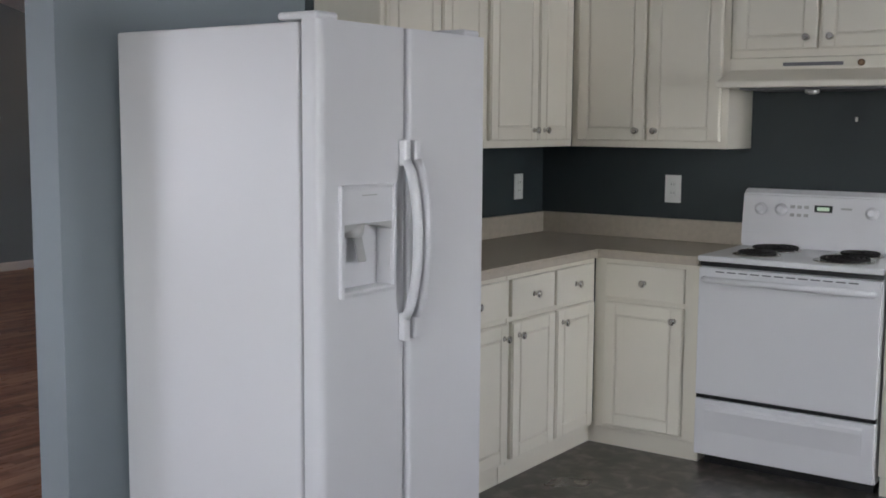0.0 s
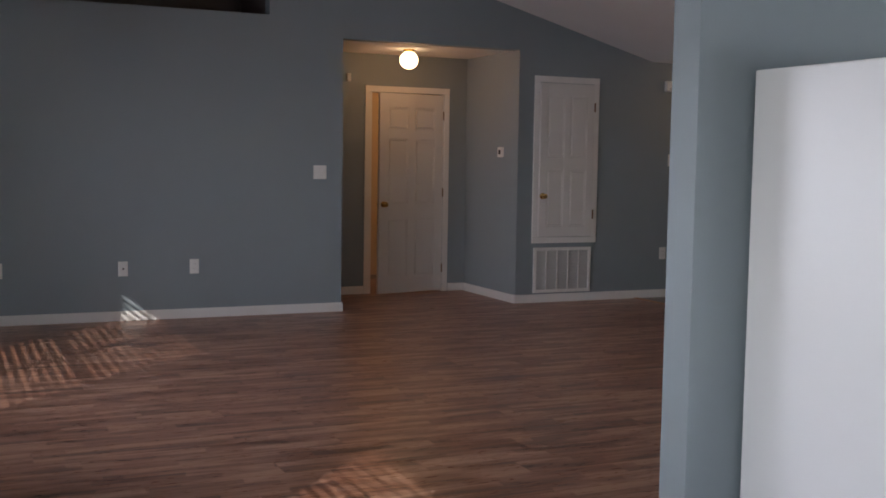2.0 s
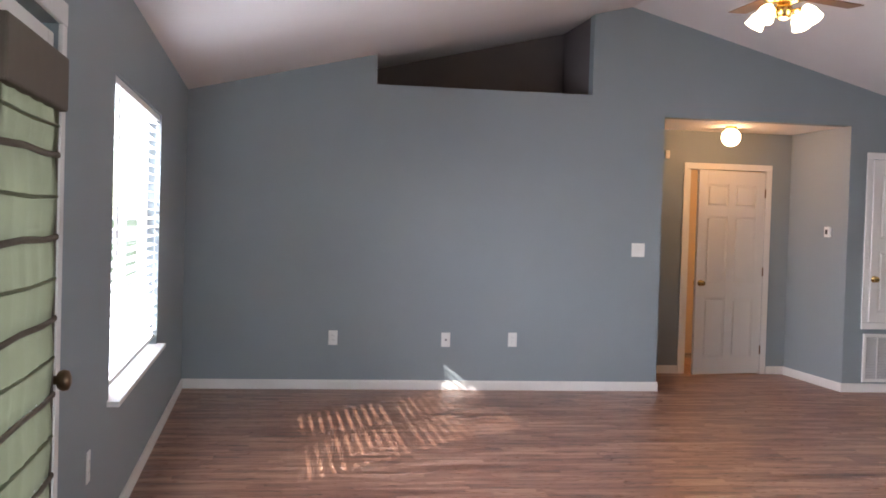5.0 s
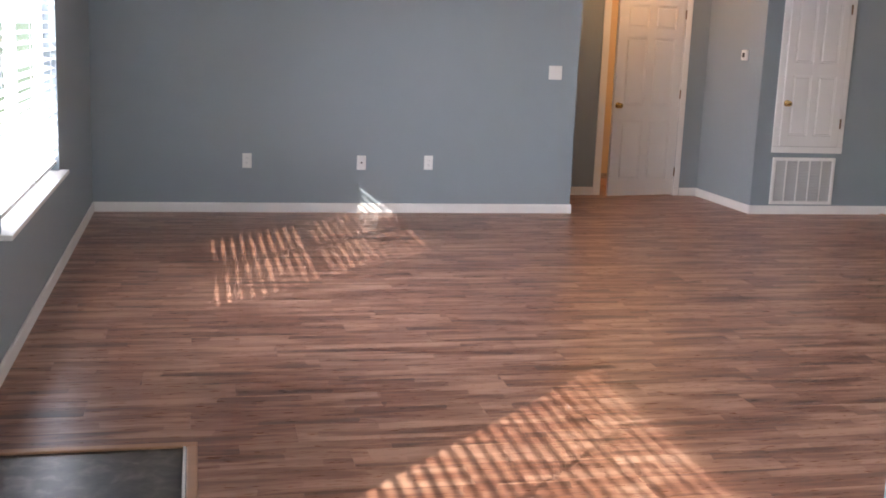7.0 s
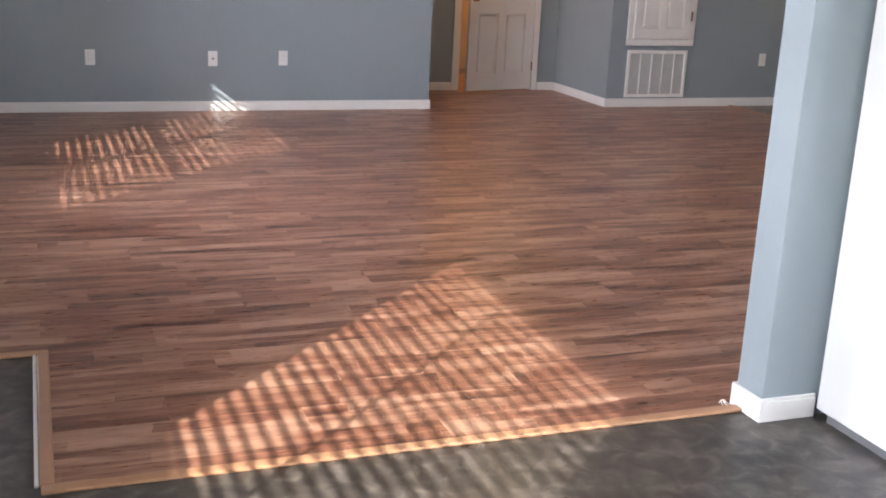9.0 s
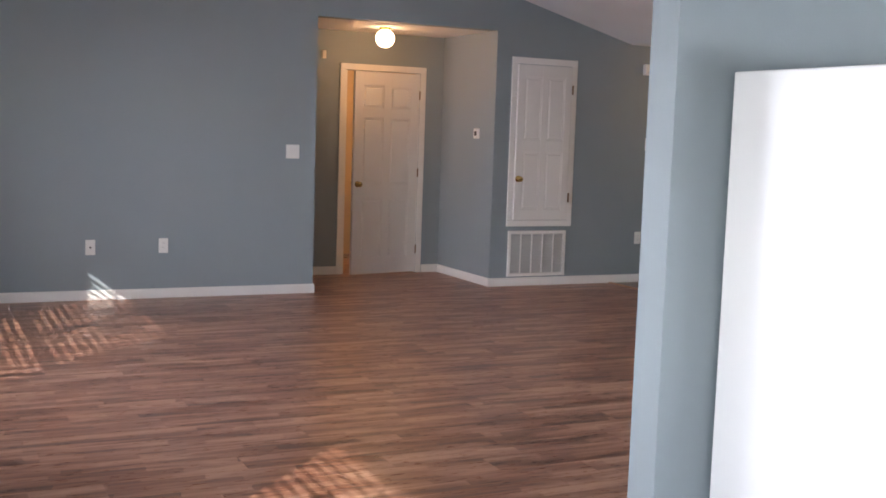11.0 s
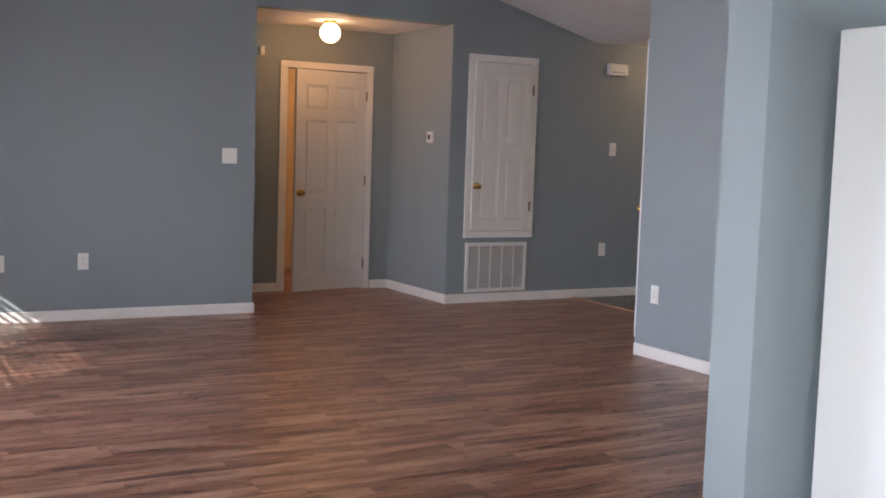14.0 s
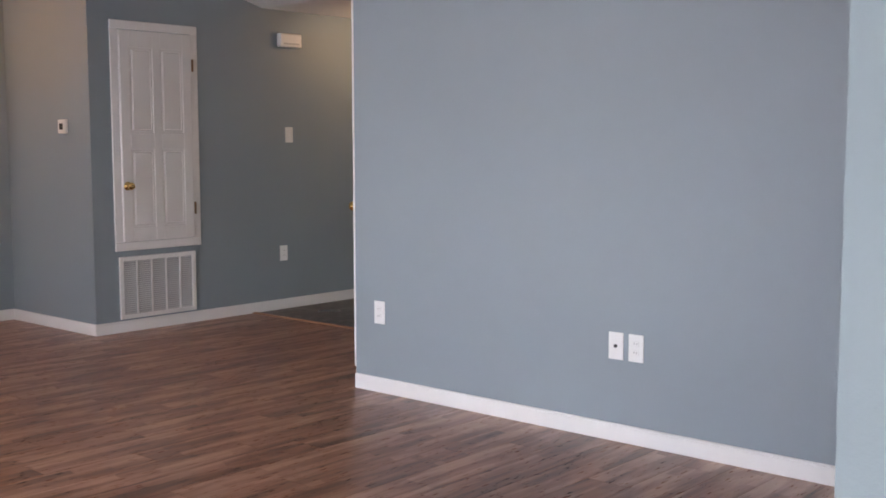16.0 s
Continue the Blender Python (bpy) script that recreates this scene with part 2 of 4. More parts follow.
def tube(points, radius, seg=8, flat=1.0, side=None):
    """A round bar along a line of points; side, where given, is the cross axis that never turns."""
    bm = bmesh.new()
    rings = []
    pts = [Vector(p) for p in points]
    for i, p in enumerate(pts):
        d = (pts[min(i + 1, len(pts) - 1)] - pts[max(i - 1, 0)]).normalized()
        q = d.to_track_quat("Z", "X") if side is None else Matrix((side, d.cross(side), d)).transposed().to_quaternion()
        rings.append([bm.verts.new(p + q @ Vector((radius * math.cos(2 * math.pi * k / seg), flat * radius * math.sin(2 * math.pi * k / seg), 0))) for k in range(seg)])
    for a, b in zip(rings, rings[1:]):
        for k in range(seg):
            bm.faces.new((a[k], a[(k + 1) % seg], b[(k + 1) % seg], b[k])).smooth = True
    for ring in (rings[0], rings[-1]):
        bm.faces.new(ring)
    bmesh.ops.recalc_face_normals(bm, faces=bm.faces[:])
    return bm


def part(name, bm, material, parent=None, label=""):
    me = bpy.data.meshes.new(name)
    bm.to_mesh(me)
    bm.free()
    me.materials.append(material)
    ob = new(name, me)
    if parent:
        ob.parent = parent
        ob.matrix_parent_inverse = parent.matrix_basis.inverted()
    return tagged(ob, label)


def thing(name, x, y, z, label, category, group="", kind=""):
    ob = new(name)
    ob.empty_display_size = 0.1
    ob.matrix_basis = pose(x, y, z)
    return tagged(ob, label, category, group, kind)


def structure(name, bm, material, label):
    return tagged(part(name, bm, material), label, name.split("_")[0], "", "structure")


def wall_box(name, label, material, *dims):
    bm = bmesh.new()
    for d in dims:
        bx(bm, *d)
    return structure(name, bm, material, label)


# ---- the plan ----
XL, YF = -0.672, 9.265            # west wall and far wall faces
APEX_X, APEX_Z = 3.16, 3.42      # ridge of the vault
EAVE_Z, FLAT_X, FLAT_Z = 2.505, 6.84, 2.42
HALL_L, HALL_R, HALL_Y, HALL_Z = 3.498, 5.297, 10.43, 2.46
BLUE_X, BLUE_END = 5.367, 6.705   # the wall beyond the kitchen and its free end
KY, POST_X = 2.684, 2.390        # kitchen wall face and its free end
SX = 5.23                        # stove wall face
YB = YB_WALL                       # wall behind the walker


def ceil_z(x):
    if x <= APEX_X:
        return EAVE_Z + (x - XL) * (APEX_Z - EAVE_Z) / (APEX_X - XL)
    return max(FLAT_Z, APEX_Z + (x - APEX_X) * (FLAT_Z - APEX_Z) / (FLAT_X - APEX_X))


T = 0.14
# west wall with the dining window opening, the glass door opening and the window opening
PAT = (0.05, 1.93, 0.85, 2.22)
GD = (2.54, 3.50, 0.0, 2.06)
WIN = (4.86, 7.03, 0.625, 2.085)
W_TOP = EAVE_Z + 0.03
dims = []
edge = YB - T
for y0, y1, z0, z1 in (PAT, GD, WIN):
    dims.append((XL - T, edge, 0, XL, y0, W_TOP))
    dims.append((XL - T, y0, z1, XL, y1, W_TOP))
    if z0:
        dims.append((XL - T, y0, 0, XL, y1, z0))
    edge = y1
dims.append((XL - T, edge, 0, XL, YF, W_TOP))
wall_box("wall_west", "blue-grey painted wall with window and doors", M_WALL, *dims)

# far wall with the loft opening and the hall opening
bm = bmesh.new()
n0, n1, nz = 0.907, 2.823, 2.626
e = 0.03
prism(bm, [(XL - T, 0), (HALL_L, 0), (HALL_L, nz), (XL - T, nz)], "y", YF, YF + T)
prism(bm, [(XL - T, nz), (n0, nz), (n0, ceil_z(n0) + e), (XL, W_TOP), (XL - T, W_TOP)], "y", YF, YF + T)
prism(bm, [(n1, nz), (HALL_L, nz), (HALL_L, ceil_z(HALL_L) + e), (APEX_X, APEX_Z + e), (n1, ceil_z(n1) + e)], "y", YF, YF + T)
prism(bm, [(HALL_L, HALL_Z), (HALL_R, HALL_Z), (HALL_R, ceil_z(HALL_R) + e), (HALL_L, ceil_z(HALL_L) + e)], "y", YF, YF + T)
prism(bm, [(HALL_R, 0), (9.0, 0), (9.0, FLAT_Z + e), (FLAT_X, FLAT_Z + e), (HALL_R, ceil_z(HALL_R) + e)], "y", YF, YF + T)
structure("wall_north", bm, M_WALL, "blue-grey painted gable wall with hall opening")
# loft recess behind the opening, its dimness put into the paint
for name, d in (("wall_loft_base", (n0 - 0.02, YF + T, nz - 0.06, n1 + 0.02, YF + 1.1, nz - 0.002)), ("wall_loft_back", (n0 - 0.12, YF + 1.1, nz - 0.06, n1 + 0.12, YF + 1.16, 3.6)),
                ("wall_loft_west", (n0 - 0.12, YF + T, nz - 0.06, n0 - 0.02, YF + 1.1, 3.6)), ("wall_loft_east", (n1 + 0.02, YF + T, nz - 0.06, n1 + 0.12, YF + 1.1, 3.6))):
    wall_box(name, "plant-shelf recess behind the gable opening, its shade painted in", M_NICHE, d)

# hall
d0, d1, dz = 4.208, 5.030, 2.076
wall_box("wall_hall", "painted hall back wall with a doorway", M_WALL,
         (2.3, HALL_Y, 0, d0, HALL_Y + 0.12, HALL_Z), (d1, HALL_Y, 0, HALL_R + 0.12, HALL_Y + 0.12, HALL_Z), (d0, HALL_Y, dz, d1, HALL_Y + 0.12, HALL_Z))
wall_box("wall_hall_east", "painted side wall of the hall recess", M_WALL, (HALL_R, YF + T, 0, HALL_R + 0.12, HALL_Y, HALL_Z))
wall_box("wall_hall_west", "painted end wall of the hall", M_WALL, (2.2, YF + T, 0, 2.3, HALL_Y + 0.12, HALL_Z))
wall_box("ceiling_hall", "flat white hall ceiling", M_CEIL, (2.2, YF + T, HALL_Z, HALL_R + 0.12, HALL_Y + 0.12, HALL_Z + 0.1))
wall_box("wall_bedroom", "warm beige walls of the room past the door", M_WARM,
         (3.4, 12.3, -0.1, 6.0, 12.4, 2.5), (3.3, HALL_Y + 0.12, -0.1, 3.4, 12.4, 2.5), (6.0, HALL_Y + 0.12, -0.1, 6.1, 12.4, 2.5), (3.3, HALL_Y + 0.12, 2.5, 6.1, 12.4, 2.6))

# wall beyond the kitchen, its end, the foyer
prism_top = ceil_z(BLUE_X) + e
wall_box("wall_east", "pale blue-grey painted living room wall", M_WALL, (BLUE_X, KY + T, 0, BLUE_X + 0.12, BLUE_END, prism_top))
wall_box("wall_foyer", "painted foyer walls", M_WALL, (9.0, 6.6, 0, 9.1, YF + T, 2.6), (BLUE_X + 0.12, 6.55, 0, 9.0, BLUE_END - 0.045, 2.84))
# kitchen wall with its free end, stove wall, closing walls
bm = bmesh.new()
prism(bm, [(POST_X, 0), (SX, 0), (SX, ceil_z(SX) + e), (APEX_X, APEX_Z + e), (POST_X, ceil_z(POST_X) + e)], "y", KY, KY + T)
bx(bm, SX, KY, 0, BLUE_X + 0.12, KY + T, ceil_z(SX))
structure("wall_kitchen", bm, M_WALL, "painted stub wall between kitchen and living room")
wall_box("wall_stove", "dark teal painted wall behind the stove", M_TEAL, (SX, YB, 0, SX + T, KY, 2.95))
wall_box("wall_backsplash", "dark teal painted band behind the worktop", M_TEAL, (3.47, KY - 0.004, 0.9, SX, KY, 1.9))
WS = (3.1, 4.3, 1.05, 1.95)
bm = bmesh.new()
prism(bm, [(XL - T, 0), (WS[0], 0), (WS[0], ceil_z(WS[0]) + e), (XL, W_TOP), (XL - T, W_TOP)], "y", YB - T, YB)
prism(bm, [(WS[1], 0), (SX + T, 0), (SX + T, ceil_z(SX)), (WS[1], ceil_z(WS[1]) + e)], "y", YB - T, YB)
prism(bm, [(WS[0], 0), (WS[1], 0), (WS[1], WS[2]), (WS[0], WS[2])], "y", YB - T, YB)
prism(bm, [(WS[0], WS[3]), (WS[1], WS[3]), (WS[1], ceil_z(WS[1]) + e), (APEX_X, APEX_Z + e), (WS[0], ceil_z(WS[0]) + e)], "y", YB - T, YB)
structure("wall_south", bm, M_WALL, "blue-grey painted wall closing the dining area")
# vaulted ceiling
bm = bmesh.new()
prism(bm, [(XL - 0.4, EAVE_Z - 0.0), (XL, EAVE_Z), (APEX_X, APEX_Z), (FLAT_X, FLAT_Z), (9.1, FLAT_Z), (9.1, FLAT_Z + 0.15), (FLAT_X, FLAT_Z + 0.15), (APEX_X, APEX_Z + 0.15), (XL - 0.4, EAVE_Z + 0.12)], "y", YB - T, YF + 1.2)
structure("ceiling", bm, M_CEIL, "off-white textured vaulted ceiling")

# floors
STRIP_Y, MAT_X, MAT_Y = 2.785, 0.130, 3.835
wall_box("floor_vinyl", "dark mottled brown-grey vinyl floor", M_VINYL,
         (XL, YB, -0.1, SX, STRIP_Y, 0), (XL, STRIP_Y, -0.1, MAT_X - 0.0, MAT_Y, 0), (6.70, BLUE_END, -0.1, 9.0, YF, 0))
wall_box("floor_base", "subfloor under the laminate", M_VINYL, (MAT_X, STRIP_Y, -0.12, BLUE_X, MAT_Y, -0.012), (XL, MAT_Y, -0.12, BLUE_X, YF, -0.012),
         (BLUE_X, BLUE_END - 0.1, -0.12, 6.70, YF, -0.012), (2.2, YF, -0.12, 6.1, 12.4, -0.012))
tagged(part("trim_strip", box(MAT_X + 0.0, STRIP_Y - 0.022, 0.0, POST_X + 0.05, STRIP_Y + 0.022, 0.012, 0.005, 2), M_STRIP), "worn oak transition strip along the laminate", "trim", "", "structure")
tagged(part("trim_mat_side", box(MAT_X - 0.004, STRIP_Y + 0.022, 0.0, MAT_X + 0.036, MAT_Y - 0.02, 0.012, 0.005, 2), M_STRIP), "oak transition strip beside the entry vinyl", "trim", "", "structure")
tagged(part("trim_mat_edge", box(MAT_X - 0.018, STRIP_Y + 0.022, 0.0, MAT_X - 0.006, MAT_Y - 0.02, 0.011, 0.003), M_METAL), "pale metal edge of the entry vinyl", "trim", "", "structure")
tagged(part("trim_mat_end", box(XL + 0.02, MAT_Y - 0.02, 0.0, MAT_X + 0.036, MAT_Y + 0.022, 0.012, 0.005, 2), M_STRIP), "oak transition strip at the entry vinyl", "trim", "", "structure")
tagged(part("trim_foyer", box(6.68, BLUE_END, 0.0, 6.72, YF - 0.015, 0.010, 0.004), M_STRIP), "transition strip at the foyer floor", "trim", "", "structure")

# baseboards
BH = 0.082


def baseboard(x0, y0, x1, y1):
    bm = box(x0, y0, 0, x1, y1, BH - 0.012, 0.002)
    if abs(x1 - x0) > abs(y1 - y0):
        bx(bm, x0, y0 + (0.004 if y0 > 0 else 0), BH - 0.012, x1, y1, BH, 0.002)
    else:
        bx(bm, x0, y0, BH - 0.012, x1, y1, BH, 0.003)
    tagged(part("baseboard", bm, M_TRIM), "white painted baseboard along the wall", "baseboard", "", "structure")


b = 0.014
baseboard(XL + b, YF - b, HALL_L + b, YF)
baseboard(HALL_R - b, YF - b, 9.0, YF)
baseboard(XL, GD[1] + 0.077, XL + b, YF)
baseboard(XL, YB, XL + b, GD[0] - 0.077)
baseboard(HALL_L, YF, HALL_L + b, YF + T)
baseboard(HALL_R - b, YF, HALL_R, HALL_Y)
baseboard(2.3, HALL_Y - b, 4.145, HALL_Y)
baseboard(5.10, HALL_Y - b, HALL_R - b, HALL_Y)
baseboard(BLUE_X - b, KY + T + b, BLUE_X, BLUE_END + 0.0)
baseboard(POST_X - b, KY - b, POST_X, KY + T + b)
baseboard(POST_X, KY - b, 2.60, KY)
baseboard(POST_X, KY + T, BLUE_X - b, KY + T + b)


# ---- doors ----
def knob(parent, material, m, label):
    """A door knob with its rose; the pose's z points away from the leaf."""
    part("knob", lathe([(0.031, 0), (0.031, 0.006), (0.012, 0.010), (0.011, 0.030), (0.022, 0.036), (0.027, 0.048), (0.024, 0.060), (0.010, 0.066)], m, 18), material, parent, label)


def panel_leaf(parent, w, h, z0, thick, rows, cols, material):
    """A moulded leaf in its own frame: hinge edge at x = 0, spreading to -x, face towards -y; rows are (low, high) of the panels."""
    core = part("leaf", box(-w, 0.011, z0, 0, thick - 0.006, z0 + h, 0.001), material, parent)
    stile, midw = 0.105 * w / 0.8, 0.09 * w / 0.8
    xs = [(-w + stile, -w / 2 - midw / 2), (-w / 2 + midw / 2, -stile)] if cols == 2 else [(-w + stile, -stile)]
    for side in (0, 1):
        ya, yb = (0, 0.011) if side == 0 else (thick - 0.006, thick)
        bm = bmesh.new()
        for xa, xb in ((-w, xs[0][0]), (xs[-1][1], 0)) + (((xs[0][1], xs[1][0]),) if cols == 2 else ()):
            bx(bm, xa, ya, z0, xb, yb, z0 + h, 0.0025)
        lows = [z0] + [r[1] for r in rows]
        highs = [r[0] for r in rows] + [z0 + h]
        for za, zb in zip(lows, highs):
            for xa, xb in xs:
                bx(bm, xa - 0.003, ya, za, xb + 0.003, yb - (0.0004 if side else 0), zb, 0.0025)
        part("face_frame", bm, material, core)
        if side == 0:
            for za, zb in rows:
                for xa, xb in xs:
                    bmp = bmesh.new()
                    bx(bmp, xa + 0.016, 0.002, za + 0.016, xb - 0.016, 0.0125, zb - 0.016, 0.0095, 1)
                    part("panel", bmp, material, core)
    return core


def hinges(parent, x, y, zs):
    for z in zs:
        part("hinge", tube([(x, y, z - 0.045), (x, y, z + 0.045)], 0.008, 8), M_BRONZE, parent, "dull bronze hinge")


def casing(name, x0, x1, z0, z1, y, w, label, bottom=False):
    """Trim round an opening on a wall that faces -y."""
    c = thing(name, x0, y, z0, label, "casing", "", "structure")
    for a in (x0 - w, x1):
        part("jamb_trim", box(a, y - 0.016, z0, a + w, y - 0.001, z1, 0.004, 2), M_TRIM, c)
    part("head_trim", box(x0 - w, y - 0.017, z1 + 0.0005, x1 + w, y - 0.001, z1 + w, 0.004, 2), M_TRIM, c)
    if bottom:
        part("bottom_trim", box(x0 - w, y - 0.017, z0 - w, x1 + w, y - 0.001, z0 - 0.0005, 0.004, 2), M_TRIM, c)
    return c


# hall door, ajar
casing("door_casing", d0, d1, 0.0, dz, HALL_Y, 0.062, "white painted casing round the hall door")
jamb = bmesh.new()
for a, c in ((d0, d0 + 0.018), (d1 - 0.006, d1)):
    bx(jamb, a, HALL_Y + 0.001, 0, c, HALL_Y + 0.12, dz - 0.002)
structure("trim_jamb", jamb, M_TRIM, "white painted jamb of the hall doorway")
hd = thing("door_1", d1 - 0.008, HALL_Y - 0.002, 0.0, "white six-panel hall door standing ajar", "door", "", "structure")
panel_leaf(hd, 0.79, 2.050, 0.012, 0.035, [(0.18, 0.78), (0.93, 1.60), (1.70, 1.92)], 2, M_DOOR)
for ob in list(hd.children_recursive):
    ob.matrix_parent_inverse = Matrix()
knob(hd, M_BRASS, pose(-0.74, 0, 0.93, 90, 0, 0), "brass door knob")
knob(hd, M_BRASS, pose(-0.74, 0.035, 0.93, -90, 0, 0), "brass door knob")
hinges(hd, 0.004, -0.008, (0.25, 1.05, 1.85))
for ob in hd.children:
    ob.matrix_parent_inverse = Matrix()
hd.matrix_basis = pose(d1 - 0.008, HALL_Y - 0.002, 0, 0, 0, 12)

# closet door over the return-air grille
casing("closet_casing", 5.525, 6.138, 0.650, 2.162, YF, 0.062, "white painted casing round the closet door", True)
cd = thing("closet_door", 6.135, YF - 0.030, 0.653, "white four-panel closet door above a return grille", "door", "", "structure")
panel_leaf(cd, 0.608, 1.504, 0.0, 0.028, [(0.10, 0.66), (0.78, 1.385)], 2, M_DOOR)
knob(cd, M_BRASS, pose(-0.572, 0, 0.40, 90, 0, 0), "polished brass knob")
hinges(cd, 0.004, -0.006, (0.22, 1.28))
for ob in cd.children_recursive:
    ob.matrix_parent_inverse = Matrix()
g = thing("return_grille", 5.84, YF, 0.3, "white steel return-air grille with grey louvres", "vent")
gx0, gx1, gz0, gz1 = 5.488, 6.144, 0.095, 0.545
part("backing", box(gx0 + 0.01, YF - 0.006, gz0 + 0.01, gx1 - 0.01, YF - 0.002, gz1 - 0.01), M_GRILLE, g)
fr = bmesh.new()
for q in ((gx0, gz0, gx0 + 0.032, gz1), (gx1 - 0.032, gz0, gx1, gz1), (gx0 + 0.03, gz0, gx1 - 0.03, gz0 + 0.032), (gx0 + 0.03, gz1 - 0.032, gx1 - 0.03, gz1)):
    bx(fr, q[0], YF - 0.020, q[1], q[2], YF - 0.002, q[3], 0.003)
part("frame", fr, M_TRIM, g)
for i in range(1, 5):
    x = gx0 + 0.02 + i * (gx1 - gx0 - 0.04) / 5
    part("mullion", box(x - 0.007, YF - 0.019, gz0 + 0.033, x + 0.007, YF - 0.013, gz1 - 0.033, 0.001), M_TRIM, g)
n = 26
for i in range(n):
    z = gz0 + 0.04 + i * (gz1 - gz0 - 0.08) / (n - 1)
    sl = bmesh.new()
    prism(sl, [(YF - 0.014, z - 0.005), (YF - 0.013, z - 0.005), (YF - 0.006, z + 0.005), (YF - 0.007, z + 0.005)], "x", gx0 + 0.033, gx1 - 0.033)
    part("slat", sl, M_LOUVRE, g)

# door seen on edge at the end of the east wall
ed = thing("door_2", BLUE_X, BLUE_END, 0, "white door closed at the end of the wall", "door", "", "structure")
part("leaf", box(BLUE_X + 0.004, BLUE_END - 0.04, 0.14, BLUE_X + 0.75, BLUE_END - 0.004, 2.12, 0.003), M_DOOR, ed)
knob(ed, M_BRASS, pose(BLUE_X + 0.03, BLUE_END - 0.004, 1.01, -90, 0, 0), "brass knob")
tagged(part("trim_corner", box(BLUE_X - 0.004, BLUE_END + 0.0, 0.12, BLUE_X + 0.02, BLUE_END + 0.012, 2.16, 0.002), M_TRIM), "white corner trim at the wall end", "trim", "", "structure")


# ---- west wall: glass door with fabric shade ----
gd = thing("door_3", XL, 3.02, 0, "white glazed patio door covered by a green roman shade", "door", "", "structure")
y0, y1, z1 = GD[0], GD[1], GD[3]
for a, c in ((y0 + 0.004, y0 + 0.12), (y1 - 0.09, y1 - 0.004)):
    part("stile", box(XL - 0.06, a, 0.02, XL - 0.012, c, z1 - 0.03, 0.003), M_TRIM, gd)
part("bottom_rail", box(XL - 0.06, y0 + 0.12, 0.02, XL - 0.013, y1 - 0.09, 0.26, 0.003), M_TRIM, gd)
part("top_rail", box(XL - 0.06, y0 + 0.12, z1 - 0.15, XL - 0.013, y1 - 0.09, z1 - 0.03, 0.003), M_TRIM, gd)
gp = part("glass", box(XL - 0.045, y0 + 0.12, 0.26, XL - 0.04, y1 - 0.09, z1 - 0.15), M_GLASS, gd)
gp.visible_shadow = False
knob(gd, M_BRONZE, pose(XL - 0.012, y1 - 0.055, 0.925, 0, 90, 0) @ Matrix.Scale(1.3, 4), "antique bronze knob")
part("deadbolt", lathe([(0.02, 0), (0.02, 0.012), (0.008, 0.014)], pose(XL - 0.012, y1 - 0.055, 1.06, 0, 90, 0), 14), M_BRONZE, gd)
cs = thing("patio_door_casing", XL, 3.02, 0, "white painted casing round the patio door", "casing", "", "structure")
for a, c in ((y0 - 0.075, y0), (y1, y1 + 0.075)):
    part("jamb_trim", box(XL + 0.001, a, 0, XL + 0.016, c, z1, 0.004, 2), M_TRIM, cs)
part("head_trim", box(XL + 0.001, y0 - 0.075, z1 + 0.0005, XL + 0.018, y1 + 0.075, z1 + 0.075, 0.004, 2), M_TRIM, cs)
part("threshold", box(XL - T, y0, -0.02, XL + 0.0, y1, 0.018, 0.003), M_METAL, cs)

sh = thing("roman_shade", XL, 3.0, 1.9, "pale green linen roman shade with brown bands", "shade")
sy0, sy1 = y0 + 0.09, y1 - 0.075


def cloth(z_lo, z_hi, x_off, depth, rows, cols=28):
    bm = bmesh.new()
    grid = []
    for i in range(rows + 1):
        u = i / rows
        line = []
        for j in range(cols + 1):
            v = j / cols
            w = 0.0035 * math.sin(v * 31 + 0.6 * math.sin(7 * v)) + 0.002 * math.sin(v * 57 + u * 2)
            line.append(bm.verts.new((XL + x_off + w + depth * math.sin(math.pi * u), sy0 + (sy1 - sy0) * v, z_lo + (z_hi - z_lo) * u)))
        grid.append(line)
    for i in range(rows):
        for j in range(cols):
            bm.faces.new((grid[i][j], grid[i][j + 1], grid[i + 1][j + 1], grid[i + 1][j])).smooth = True
    bmesh.ops.solidify(bm, geom=bm.faces[:], thickness=0.0015)
    return bm


levels = [0.10, 0.367, 0.624, 0.881, 1.122, 1.378, 1.634, 1.82]
for lo, hi in zip(levels, levels[1:]):
    part("fabric_panel", cloth(lo, hi, 0.012, 0.008, 6), M_SHADE, sh)
    mz = (lo + hi) / 2
    part("lining_rod", tube([(XL + 0.022, sy0 + 0.01, mz), (XL + 0.024, (sy0 + sy1) / 2, mz - 0.006), (XL + 0.022, sy1 - 0.01, mz)], 0.006, 6), M_SHADE, sh)
for z in levels[:-1]:
    part("band", tube([(XL + 0.024, sy0, z - 0.004), (XL + 0.026, sy0 + 0.3, z + 0.003), (XL + 0.025, sy1 - 0.2, z - 0.003), (XL + 0.024, sy1, z + 0.003)], 0.010, 8, 0.6), M_BAND, sh, "brown fold band")
part("valance", box(XL + 0.006, sy0 - 0.01, 1.775, XL + 0.045, sy1 + 0.03, 1.945, 0.008, 2), M_BAND, sh, "brown fabric valance")
side = bmesh.new()
prism(side, [(XL + 0.012, 0.10), (XL + 0.020, 0.10), (XL + 0.020, 1.80), (XL + 0.012, 1.80)], "y", sy1 - 0.004, sy1 + 0.012)
part("edge_band", side, M_BAND, sh, "brown edge band")

